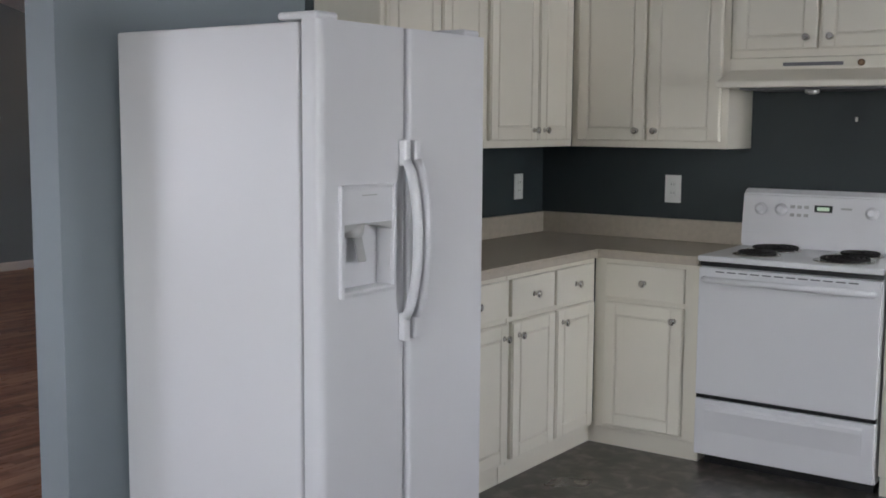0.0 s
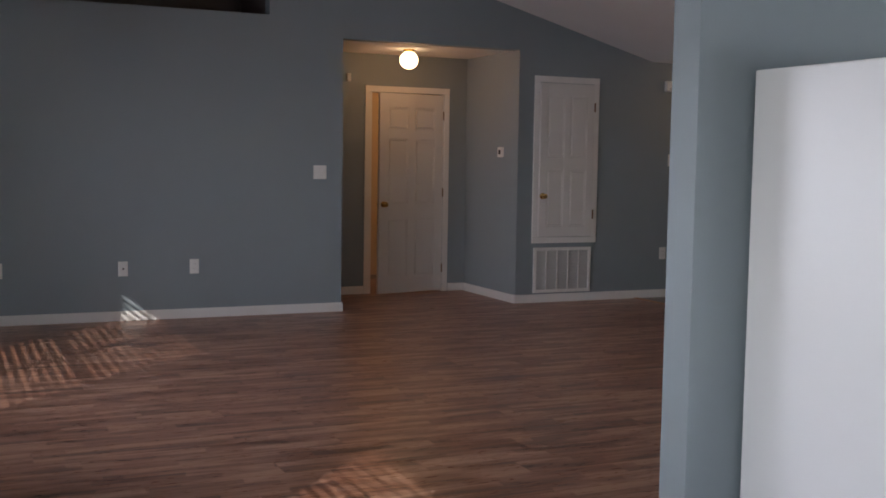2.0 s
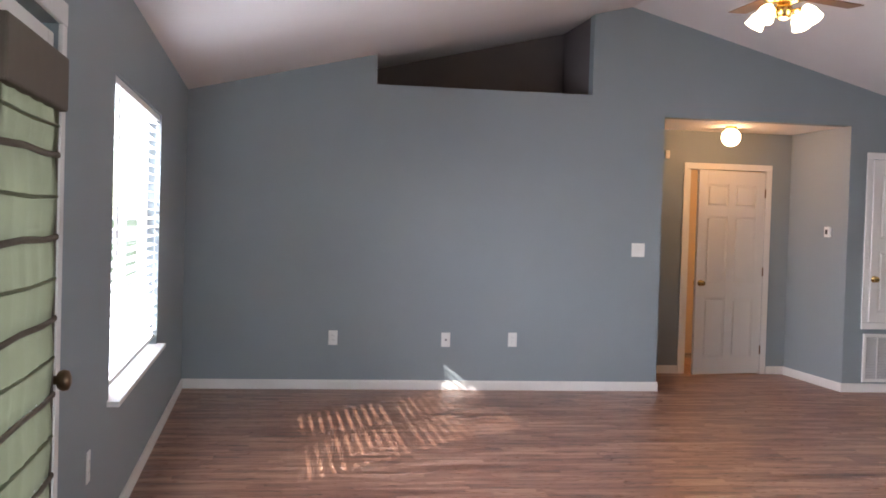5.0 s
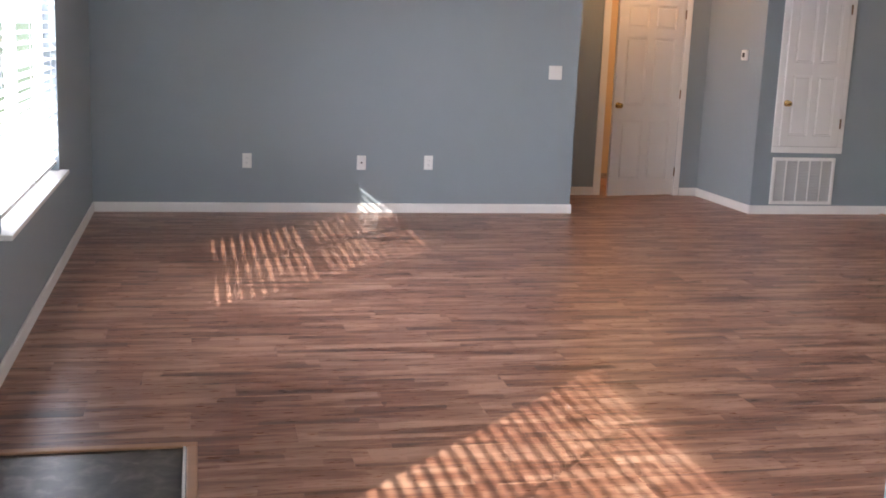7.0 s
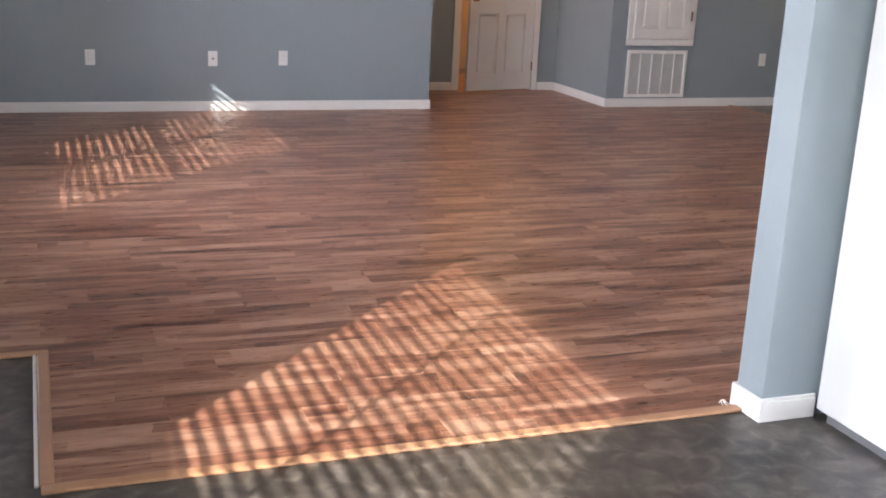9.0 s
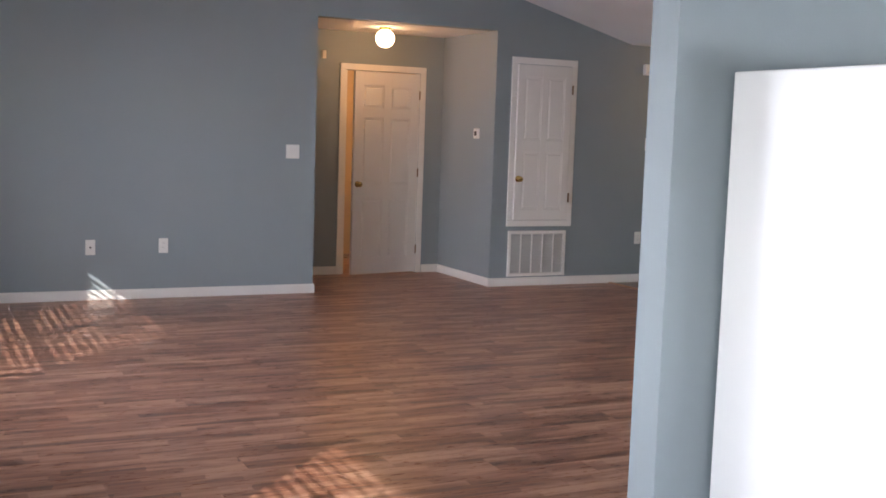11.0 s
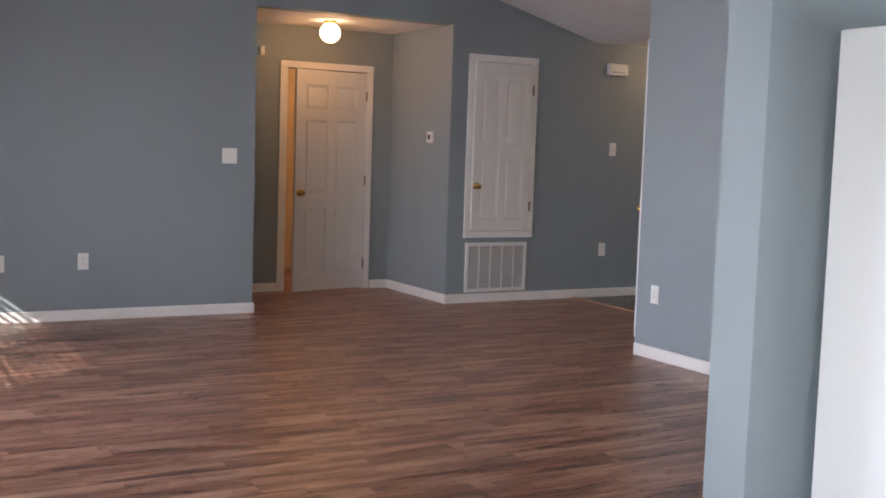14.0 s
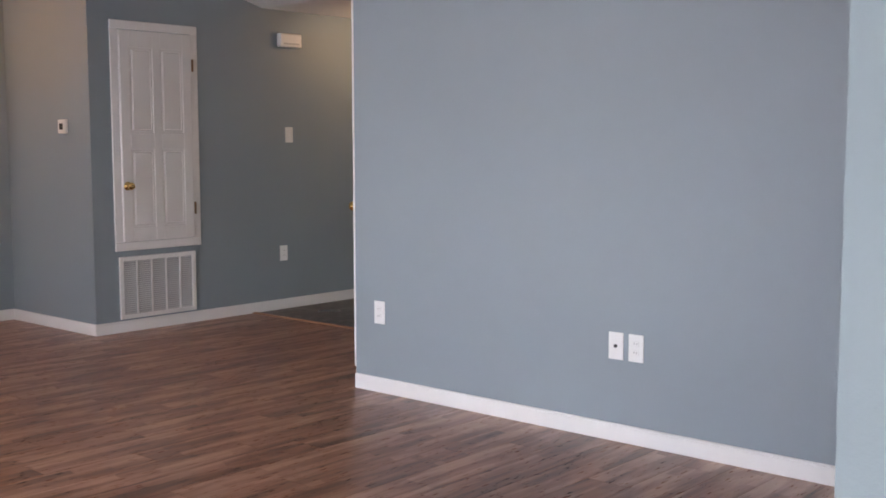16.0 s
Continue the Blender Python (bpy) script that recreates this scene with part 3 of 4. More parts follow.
# ---- west wall: window with blinds ----
def blind_slats(parent, x, y0, y1, z0, z1, pitch, wide, tilt, slack=1.2):
    """Level slats of one shared mesh, slightly crowned, their room edges tipped down by tilt degrees."""
    h = wide / 2
    bm = bmesh.new()
    prism(bm, [(-h, 0.0), (-h / 3, 0.0018), (h / 3, 0.0018), (h, 0.0), (h, 0.0016), (h / 3, 0.0034), (-h / 3, 0.0034), (-h, 0.0016)], "y", y0, y1)
    first = part("slat", bm, M_BLIND, parent)
    count = int((z1 - z0) / pitch) + 1
    for i in range(count):
        ob = first if i == 0 else new("slat", first.data)
        ob.parent = parent
        ob.matrix_parent_inverse = parent.matrix_basis.inverted()
        ob.matrix_basis = pose(x, 0.002 * math.sin(i * 2.3), z0 + i * pitch, 0, tilt + random.uniform(-slack, slack), 0)
    return count


wy0, wy1, wz0, wz1 = WIN
wd = thing("window_1", XL, 6.0, wz0, "white double-hung window with sill", "window", "", "structure")
fm = bmesh.new()
for q in ((wy0, wz0, wy0 + 0.045, wz1), (wy1 - 0.045, wz0, wy1, wz1), (wy0 + 0.045, wz0, wy1 - 0.045, wz0 + 0.05), (wy0 + 0.045, wz1 - 0.03, wy1 - 0.045, wz1)):
    bx(fm, XL - 0.13, q[0], q[1], XL - 0.075, q[2], q[3], 0.003)
part("window_frame", fm, M_TRIM, wd)
ymid = (wy0 + wy1) / 2
part("mullion", box(XL - 0.13, ymid - 0.035, wz0 + 0.05, XL - 0.074, ymid + 0.035, wz1 - 0.045, 0.003), M_TRIM, wd)
part("meeting_rail", box(XL - 0.128, wy0 + 0.045, 1.33, XL - 0.078, wy1 - 0.045, 1.375, 0.003), M_TRIM, wd)
for ya, yb in ((wy0 + 0.045, ymid - 0.035), (ymid + 0.035, wy1 - 0.045)):
    for za, zb in ((wz0 + 0.05, 1.33), (1.375, wz1 - 0.045)):
        p = part("pane", box(XL - 0.105, ya, za, XL - 0.101, yb, zb), M_GLASS, wd)
        p.visible_shadow = False
part("window_sill", box(XL - 0.075, wy0 - 0.05, wz0 - 0.022, XL + 0.055, wy1 + 0.06, wz0 + 0.004, 0.005, 2), M_TRIM, wd, "white painted sill")
bl = thing("window_blind", XL, 6.0, wz1, "white horizontal slat blind lowered over the window", "blind")
part("headrail", box(XL - 0.062, wy0 + 0.01, wz1 - 0.038, XL - 0.012, wy1 - 0.01, wz1 - 0.004, 0.003), M_PLATE, bl)
blind_slats(bl, XL - 0.036, wy0 + 0.012, wy1 - 0.012, wz0 + 0.105, wz1 - 0.055, 0.054, 0.058, 9)
part("bottom_rail", box(XL - 0.062, wy0 + 0.012, wz0 + 0.048, XL - 0.012, wy1 - 0.012, wz0 + 0.070, 0.003), M_PLATE, bl)
for y in (wy0 + 0.25, ymid, wy1 - 0.25):
    part("ladder_cord", tube([(XL - 0.003, y, wz0 + 0.071), (XL - 0.003, y, wz1 - 0.05)], 0.0016, 6), M_PLATE, bl)
part("tilt_wand", tube([(XL + 0.004, wy0 + 0.12, wz1 - 0.06), (XL + 0.006, wy0 + 0.12, 1.25)], 0.004, 6), M_PLATE, bl)

# ---- dining window, added sun screen and shrub, lawn ----
pd = thing("window_3", XL, 1.0, PAT[2], "white framed wide window of the dining area", "window", "", "structure")
fm = bmesh.new()
for q in ((PAT[0], PAT[2], PAT[0] + 0.04, PAT[3]), (PAT[1] - 0.04, PAT[2], PAT[1], PAT[3]), (PAT[0] + 0.04, PAT[2], PAT[1] - 0.04, PAT[2] + 0.04), (PAT[0] + 0.04, PAT[3] - 0.04, PAT[1] - 0.04, PAT[3])):
    bx(fm, XL - 0.13, q[0], q[1], XL - 0.07, q[2], q[3], 0.003)
part("window_frame", fm, M_TRIM, pd)
part("mullion", box(XL - 0.11, 1.18, PAT[2] + 0.04, XL - 0.09, 1.194, PAT[3] - 0.04, 0.003), M_TRIM, pd)
for ya, yb in ((PAT[0] + 0.04, 1.18), (1.194, PAT[1] - 0.04)):
    p = part("pane", box(XL - 0.102, ya, PAT[2] + 0.04, XL - 0.098, yb, PAT[3] - 0.04), M_GLASS, pd)
    p.visible_shadow = False
part("window_sill", box(XL - 0.07, PAT[0] - 0.05, PAT[2] - 0.022, XL + 0.05, PAT[1] + 0.05, PAT[2] + 0.003, 0.005, 2), M_TRIM, pd, "white painted sill")


def trellis(y0, y1, pitch, bar, rise, label):
    """An added, unseen sun block of upright boards crossed by level rails."""
    t = thing("sun_block_screen", -1.55, (y0 + y1) / 2, -0.15, label, "trellis")
    for i in range(int((y1 - y0) / pitch) + 1):
        y = y0 + i * pitch
        part("upright", box(-1.562, y, -0.15, -1.55, y + bar, 3.0), M_BLOCKWOOD, t)
    for i in range(int(2.9 / rise)):
        z = 0.05 + i * rise
        part("crossbar", box(-1.55, y0 - 0.03, z, -1.54, y1 + 0.06, z + bar), M_BLOCKWOOD, t)


# unseen boards, added so the sun misses the roman shade
trellis(1.45, 3.9, 0.085, 0.076, 0.40, "unseen close-boarded screen, added to keep sun off the patio door")
pb = thing("window_blind", XL, 1.0, PAT[3], "white horizontal slat blind over the dining window", "blind")
part("headrail", box(XL - 0.062, PAT[0] + 0.01, PAT[3] - 0.038, XL - 0.012, PAT[1] - 0.01, PAT[3] - 0.004, 0.003), M_PLATE, pb)
blind_slats(pb, XL - 0.036, PAT[0] + 0.012, PAT[1] - 0.012, PAT[2] + 0.09, PAT[3] - 0.055, 0.050, 0.050, 15, 4)
part("bottom_rail", box(XL - 0.060, PAT[0] + 0.012, PAT[2] + 0.040, XL - 0.014, PAT[1] - 0.012, PAT[2] + 0.060, 0.003), M_PLATE, pb)
for y in (PAT[0] + 0.3, 1.0, PAT[1] - 0.3):
    part("ladder_cord", tube([(XL - 0.005, y, PAT[2] + 0.06), (XL - 0.005, y, PAT[3] - 0.038)], 0.0016, 6), M_PLATE, pb)

# unseen tall shrub added to break up the window's sun, dense below and loose above
bush = thing("sun_dapple_shrub", -2.2, 4.6, -0.15, "unseen tall leafy green shrub, added to dapple sun at the window", "shrub")
leaves = bmesh.new()
for i in range(6400):
    low = random.random() < 0.90
    z = random.uniform(-0.05, 1.80) if low else 2.25 + 0.90 * random.random() ** 1.1
    y = random.uniform(3.3, 5.8)
    z += 0.10 * math.sin(y * 3.1) + 0.05 * math.sin(y * 9.0 + 1)
    if not low and math.sin(y * 7.5 + 5 * z) + 0.7 * math.sin(y * 3.3 - 8 * z) < -0.35:
        continue
    q = pose(-2.2 + random.gauss(0, 0.16), y, z, random.uniform(0, 360), random.uniform(0, 360), random.uniform(0, 360))
    w, d = random.uniform(0.018, 0.030), random.uniform(0.04, 0.07)
    leaves.faces.new([leaves.verts.new(q @ Vector(p)) for p in ((-d, 0, 0), (0, -w, 0.006), (d, 0, 0), (0, w, 0.006))])
part("crown", leaves, M_LEAF, bush)
for i in range(6):
    y = 3.5 + 0.42 * i
    part("stem", tube([(-2.2, y, -0.16), (-2.22, y + 0.03, 0.7), (-2.17, y + 0.10 * (-1) ** i, 1.5), (-2.2, y + 0.16 * (-1) ** i, 2.3)], 0.016, 7), M_BLOCKWOOD, bush)
w2 = thing("window_2", 3.7, YB - 0.1, WS[2], "white framed kitchen window", "window", "", "structure")
fm = bmesh.new()
for q in ((WS[0], WS[2], WS[0] + 0.04, WS[3]), (WS[1] - 0.04, WS[2], WS[1], WS[3]), (WS[0] + 0.04, WS[2], WS[1] - 0.04, WS[2] + 0.04), (WS[0] + 0.04, WS[3] - 0.04, WS[1] - 0.04, WS[3])):
    bx(fm, q[0], YB - 0.12, q[1], q[2], YB - 0.07, q[3], 0.003)
part("window_frame", fm, M_TRIM, w2)
part("pane", box(WS[0] + 0.04, YB - 0.098, WS[2] + 0.04, WS[1] - 0.04, YB - 0.094, WS[3] - 0.04), M_GLASS, w2).visible_shadow = False
bm = bmesh.new()
bx(bm, -400, -400, -0.6, XL - T - 0.02, 400, -0.15)
tagged(part("ground", bm, M_GRASS), "lawn outside reaching the horizon", "ground", "", "structure")


# ---- plates on the walls ----
def plate(name, m, w, h, label, category, kind_of, group=""):
    """A wall plate in its own frame, face towards +z, up along y."""
    t = thing(name, 0, 0, 0, label, category, group)
    base = part("cover_plate", box(-w / 2, -h / 2, 0, w / 2, h / 2, 0.006, 0.0025, 2), M_PLATE, t)
    if kind_of == "outlet":
        for s in (-0.02, 0.02):
            sock = part("socket", box(-0.016, s - 0.013, 0.006, 0.016, s + 0.013, 0.0085, 0.002), M_PLATE, base)
            for sx in (-0.007, 0.007):
                part("slot", box(sx - 0.001, s - 0.003, 0.0085, sx + 0.001, s + 0.006, 0.0090), M_SLOT, base)
    elif kind_of == "jack":
        part("socket", lathe([(0.008, 0.006), (0.008, 0.012), (0.003, 0.0125)], pose(0, 0, 0), 12), M_SLOT, base)
    elif kind_of == "switch":
        n = 2 if w > 0.1 else 1
        for i in range(n):
            cx = (i - (n - 1) / 2) * 0.046
            part("toggle", box(cx - 0.005, -0.002, 0.006, cx + 0.005, 0.012, 0.016, 0.001), M_PLATE, base)
    t.matrix_basis = m
    return t


def north(x, z, y=YF):
    return pose(x, y - 0.0005, z, 90, 0, 0)


def facing_west(x, y, z):
    return Matrix.Translation((x - 0.0005, y, z)) @ pose(0, 0, 0, 90, 0, -90)


def facing_east(x, y, z):
    return Matrix.Translation((x + 0.0005, y, z)) @ pose(0, 0, 0, 90, 0, 90)


OUT = "white duplex outlet plate on the painted wall"
for x, z, k in ((0.590, 0.443, "outlet"), (1.570, 0.438, "jack"), (2.165, 0.446, "outlet"), (7.025, 0.46, "outlet")):
    plate("wall_outlet", north(x, z), 0.078, 0.125, OUT if k == "outlet" else "white cable jack plate on the painted wall", "outlet", k, "wall outlets")
plate("light_switch", north(3.288, 1.264), 0.122, 0.122, "white double light switch beside the hall opening", "switch", "switch")
plate("light_switch", north(7.10, 1.424), 0.078, 0.125, "white light switch on the foyer wall", "switch", "switch")
plate("wall_outlet", facing_west(BLUE_X, 6.517, 0.44), 0.078, 0.125, OUT, "outlet", "outlet", "wall outlets")
plate("wall_outlet", facing_west(BLUE_X, 5.01, 0.44), 0.078, 0.125, "white cable jack plate on the painted wall", "outlet", "jack", "wall outlets")
plate("wall_outlet", facing_west(BLUE_X, 4.905, 0.44), 0.078, 0.125, OUT, "outlet", "outlet", "wall outlets")
plate("wall_outlet", facing_east(XL, 4.30, 0.455), 0.078, 0.125, OUT, "outlet", "outlet", "wall outlets")
plate("wall_outlet", north(4.99, 1.118, KY - 0.004), 0.078, 0.125, "white outlet plate on the dark backsplash", "outlet", "outlet", "kitchen outlets")
plate("wall_outlet", facing_west(SX, 1.972, 1.124), 0.08, 0.13, "white outlet plate on the dark backsplash", "outlet", "outlet", "kitchen outlets")

th = thing("thermostat", HALL_R, 9.6, 1.478, "small white thermostat with dark dial", "thermostat")
part("housing", box(HALL_R - 0.028, 9.55, 1.428, HALL_R - 0.001, 9.65, 1.528, 0.008, 2), M_PLATE, th)
part("dial", box(HALL_R - 0.031, 9.578, 1.456, HALL_R - 0.028, 9.622, 1.500, 0.001), M_SLOT, th, "dark dial window")
ch = thing("door_chime", 7.13, YF, 2.19, "white plastic door chime box on the wall", "chime")
part("housing", box(6.985, YF - 0.055, 2.125, 7.21, YF - 0.001, 2.235, 0.012, 3), M_PLATE, ch)
part("grille_line", box(7.015, YF - 0.057, 2.145, 7.18, YF - 0.055, 2.160), M_APPL2, ch)
sm = thing("hall_sensor", 3.96, HALL_Y, 2.2, "small white sensor on the hall wall", "sensor")
part("housing", box(3.945, HALL_Y - 0.03, 2.17, 3.985, HALL_Y - 0.001, 2.25, 0.006, 2), M_PLATE, sm)

# ---- lamps ----
hl = thing("hall_ceiling_light", 4.37, 9.82, HALL_Z, "lit white globe light on the hall ceiling", "lamp")
part("canopy", lathe([(0.055, 0), (0.055, -0.012), (0.045, -0.022), (0.040, -0.03)], pose(4.37, 9.82, HALL_Z), 24), M_BRASS, hl)
prof = [(0.040, -0.025)] + [(0.092 * math.sin(a), -0.105 + 0.088 * math.cos(a)) for a in np.linspace(0.5, math.pi - 0.08, 12)]
gl = part("globe", lathe([(float(r), float(h)) for r, h in prof], pose(4.37, 9.82, HALL_Z), 24), M_GLOBE, hl)
gl.visible_shadow = False
lamp("hall_bulb", "POINT", pose(4.37, 9.82, HALL_Z - 0.105), HALL_POWER, (1.0, 0.44, 0.16), 0.08)
lamp("bedroom_bulb", "POINT", pose(4.2, 11.4, 2.2), 6, (1.0, 0.60, 0.28), 0.1)
lamp("foyer_bulb", "POINT", pose(7.9, 8.6, 2.25), 2.2, (1.0, 0.62, 0.34), 0.1)

FX, FY, FZ = FAN
fan = thing("ceiling_fan", FX, FY, FZ, "ceiling fan with four lit tulip glass shades", "fan")
part("downrod", tube([(FX, FY, FZ + 0.2), (FX, FY, ceil_z(FX) - 0.01)], 0.013, 12), M_BRASS, fan)
part("canopy", lathe([(0.02, -0.09), (0.065, -0.03), (0.07, 0.02)], pose(FX, FY, ceil_z(FX) - 0.01), 20), M_BRASS, fan)
part("motor", lathe([(0.05, 0.08), (0.12, 0.10), (0.13, 0.17), (0.09, 0.21), (0.03, 0.22)], pose(FX, FY, FZ), 24), M_BRASS, fan)
part("light_hub", lathe([(0.02, -0.02), (0.05, 0.0), (0.055, 0.05), (0.04, 0.08)], pose(FX, FY, FZ), 20), M_BRASS, fan)
for i in range(5):
    bm = box(0.17, -0.065, 0.135, 0.64, 0.065, 0.142, 0.003)
    bmesh.ops.transform(bm, matrix=pose(FX, FY, FZ, 0, 0, 72 * i + 20), verts=bm.verts)
    blade = part("blade", bm, M_FANWOOD, fan)
    bm = box(0.11, -0.02, 0.128, 0.22, 0.02, 0.135, 0.002)
    bmesh.ops.transform(bm, matrix=pose(FX, FY, FZ, 0, 0, 72 * i + 20), verts=bm.verts)
    part("bracket", bm, M_BRASS, blade)
for i in range(4):
    a = 90 * i + 32
    m = pose(FX, FY, FZ, 0, 0, a)
    p0, p1 = m @ Vector((0.05, 0, 0.03)), m @ Vector((0.15, 0, 0.035))
    arm = part("lamp_arm", tube([p0, p1], 0.010, 8), M_BRASS, fan)
    mm = m @ Matrix.Translation((0.15, 0, 0.045)) @ pose(0, 0, 0, 0, 145, 0)
    bell = lathe([(0.022, 0.0), (0.030, 0.012), (0.048, 0.045), (0.052, 0.075), (0.060, 0.105), (0.056, 0.104), (0.02, 0.05)], mm, 18)
    shade = part("glass_shade", bell, M_SHADEGLASS, arm, "lit frosted tulip shade")
    shade.visible_shadow = False
lamp("fan_bulbs", "POINT", pose(FX, FY, FZ - 0.06), FAN_POWER, (1.0, 0.72, 0.44), 0.10)


# ---- kitchen ----
def local(m):
    return lambda bm: (bmesh.ops.transform(bm, matrix=m, verts=bm.verts), bm)[1]


def cab_knob(parent, place, x, z, y=0.0):
    bm = lathe([(0.011, 0), (0.007, 0.004), (0.006, 0.014), (0.014, 0.019), (0.015, 0.026), (0.009, 0.030)], pose(x, y, z, 90, 0, 0), 14)
    part("knob", place(bm), M_CHROME, parent, "brushed nickel knob")


def cab_front(name, parent, place, x0, z0, x1, z1, knob_at, raised=True):
    """A cabinet door or drawer front; the carcass face is y = 0 and the front stands out to y = -0.02."""
    f = part(name, place(box(x0, -0.018, z0, x1, -0.001, z1, 0.004, 2)), M_CAB, parent)
    if raised:
        w = 0.055
        bm = bmesh.new()
        for q in ((x0 + 0.003, z0 + 0.003, x0 + w, z1 - 0.003), (x1 - w, z0 + 0.003, x1 - 0.003, z1 - 0.003), (x0 + w, z0 + 0.003, x1 - w, z0 + w), (x0 + w, z1 - w, x1 - w, z1 - 0.003)):
            bx(bm, q[0], -0.025, q[1], q[2], -0.0175, q[3], 0.003)
        part("rail_frame", place(bm), M_CAB, f)
        part("raised_panel", place(box(x0 + w + 0.003, -0.0245, z0 + w + 0.003, x1 - w - 0.003, -0.0172, z1 - w - 0.003, 0.0065, 1)), M_CAB, f)
    if knob_at:
        cab_knob(f, place, knob_at[0], knob_at[1], -0.025 if raised else -0.018)
    return f


def base_cabinet(m, w, depth, doors, label, toe=(0.001, -0.001)):
    """A base unit from x = 0 to w, carcass face at y = 0, built to +y; doors are (x0, x1, knob x)."""
    place = local(m)
    t = thing("base_cabinet", *m.translation, label, "cabinet", "base cabinets")
    part("body", place(box(0.001, 0, 0.085, w - 0.001, depth, 0.843, 0.002)), M_CAB, t)
    part("toe_kick", place(box(toe[0], 0.032, 0.0, w + toe[1], depth, 0.085)), M_CAB, t)
    for x0, x1, kx in doors:
        cab_front("drawer", t, place, x0, 0.675, x1, 0.822, ((x0 + x1) / 2, 0.748), False)
        cab_front("door", t, place, x0, 0.105, x1, 0.655, (kx, 0.60))
    return t


def wall_cabinet(m, w, z0, z1, depth, doors, label):
    place = local(m)
    t = thing("wall_cabinet", *m.translation, label, "cabinet", "wall cabinets")
    part("body", place(box(0.001, 0, z0, w - 0.001, depth, z1, 0.002)), M_CAB, t)
    for x0, x1, kx in doors:
        cab_front("door", t, place, x0, z0 + 0.03, x1, z1 - 0.03, (kx, z0 + 0.075))
    return t


FRONT_Y = 2.098   # carcass faces along the kitchen wall
FRONT_X = 4.698   # carcass faces along the stove wall
ST0, ST1 = 0.872, 1.604
KD = KY - 0.006 - FRONT_Y
base_cabinet(pose(3.475, FRONT_Y, 0), 0.49, KD, [(0.02, 0.475, 0.44)], "cream one-door base cabinet beside the refrigerator")
base_cabinet(pose(3.968, FRONT_Y, 0), 0.728, KD, [(0.012, 0.345, 0.055), (0.365, 0.69, 0.405)], "cream two-door base cabinet in the kitchen corner", (0.001, 0.036))


def turned(y):
    """Frame of a unit against the stove wall whose left end is at y."""
    return pose(FRONT_X, y, 0, 0, 0, -90)


base_cabinet(turned(FRONT_Y - 0.002), FRONT_Y - 0.002 - ST1 - 0.004, SX - FRONT_X - 0.004, [(0.06, 0.425, 0.385)], "cream base cabinet with one drawer beside the stove", (-0.0335, -0.001))
base_cabinet(turned(ST0 - 0.004), 0.9, SX - FRONT_X - 0.004, [(0.03, 0.44, 0.40), (0.46, 0.87, 0.50)], "cream base cabinet on the far side of the stove")

# worktop with rolled edge and upstand
ct = thing("worktop", 4.6, 2.2, 0.87, "beige laminate worktop with upstand in the corner", "worktop")
OVER = 0.035
bm = bmesh.new()
prism(bm, [(3.47, FRONT_Y - OVER), (FRONT_X - OVER, FRONT_Y - OVER), (FRONT_X - OVER, ST1 + 0.002), (SX - 0.003, ST1 + 0.002), (SX - 0.003, KY - 0.006), (3.47, KY - 0.006)], "z", 0.844, 0.882)
bmesh.ops.bevel(bm, geom=[e for e in bm.edges], offset=0.007, segments=2, affect="EDGES")
part("top", bm, M_COUNTER, ct)
part("upstand", box(3.47, KY - 0.026, 0.883, SX - 0.022, KY - 0.006, 0.985, 0.004, 2), M_COUNTER, ct)
part("upstand", box(SX - 0.021, ST1 + 0.002, 0.883, SX - 0.003, KY - 0.006, 0.985, 0.004, 2), M_COUNTER, ct)
ct2 = thing("worktop", 4.9, 0.4, 0.87, "beige laminate worktop past the stove", "worktop")
part("top", box(FRONT_X - OVER, -0.05, 0.844, SX - 0.003, ST0 - 0.002, 0.882, 0.007, 2), M_COUNTER, ct2)
part("upstand", box(SX - 0.021, -0.05, 0.883, SX - 0.003, ST0 - 0.002, 0.985, 0.004, 2), M_COUNTER, ct2)

# wall cabinets
UZ, UT, UD = 1.320, 2.16, 0.318
UY, UX = KY - 0.006 - UD, SX - 0.292
wall_cabinet(pose(4.19, UY, 0), UX - 4.19, UZ, UT, UD, [(0.02, 0.40, 0.365), (0.415, UX - 4.19 - 0.04, 0.455)], "cream two-door wall cabinet over the worktop")
wall_cabinet(pose(3.51, UY, 0), 0.678, UZ, UT, UD, [(0.02, 0.345, 0.31), (0.36, 0.66, 0.40)], "cream wall cabinet beside the refrigerator")
m = pose(UX, UY + 0.0, 0, 0, 0, -90)
wall_cabinet(m, UY - ST1, UZ, UT, SX - UX - 0.003, [(0.04, 0.375, 0.34), (0.39, UY - ST1 - 0.03, 0.43)], "cream two-door wall cabinet beside the range hood")
m = pose(UX, ST1 - 0.002, 0, 0, 0, -90)
wall_cabinet(m, ST1 - ST0 - 0.004, 1.702, UT, SX - UX - 0.003, [(0.02, 0.365, 0.325), (0.38, 0.73, 0.42)], "short cream wall cabinet over the range hood")
m = pose(UX, ST0 - 0.004, 0, 0, 0, -90)
wall_cabinet(m, 0.8, UZ, UT, SX - UX - 0.003, [(0.02, 0.39, 0.35), (0.41, 0.78, 0.45)], "cream wall cabinet past the range hood")

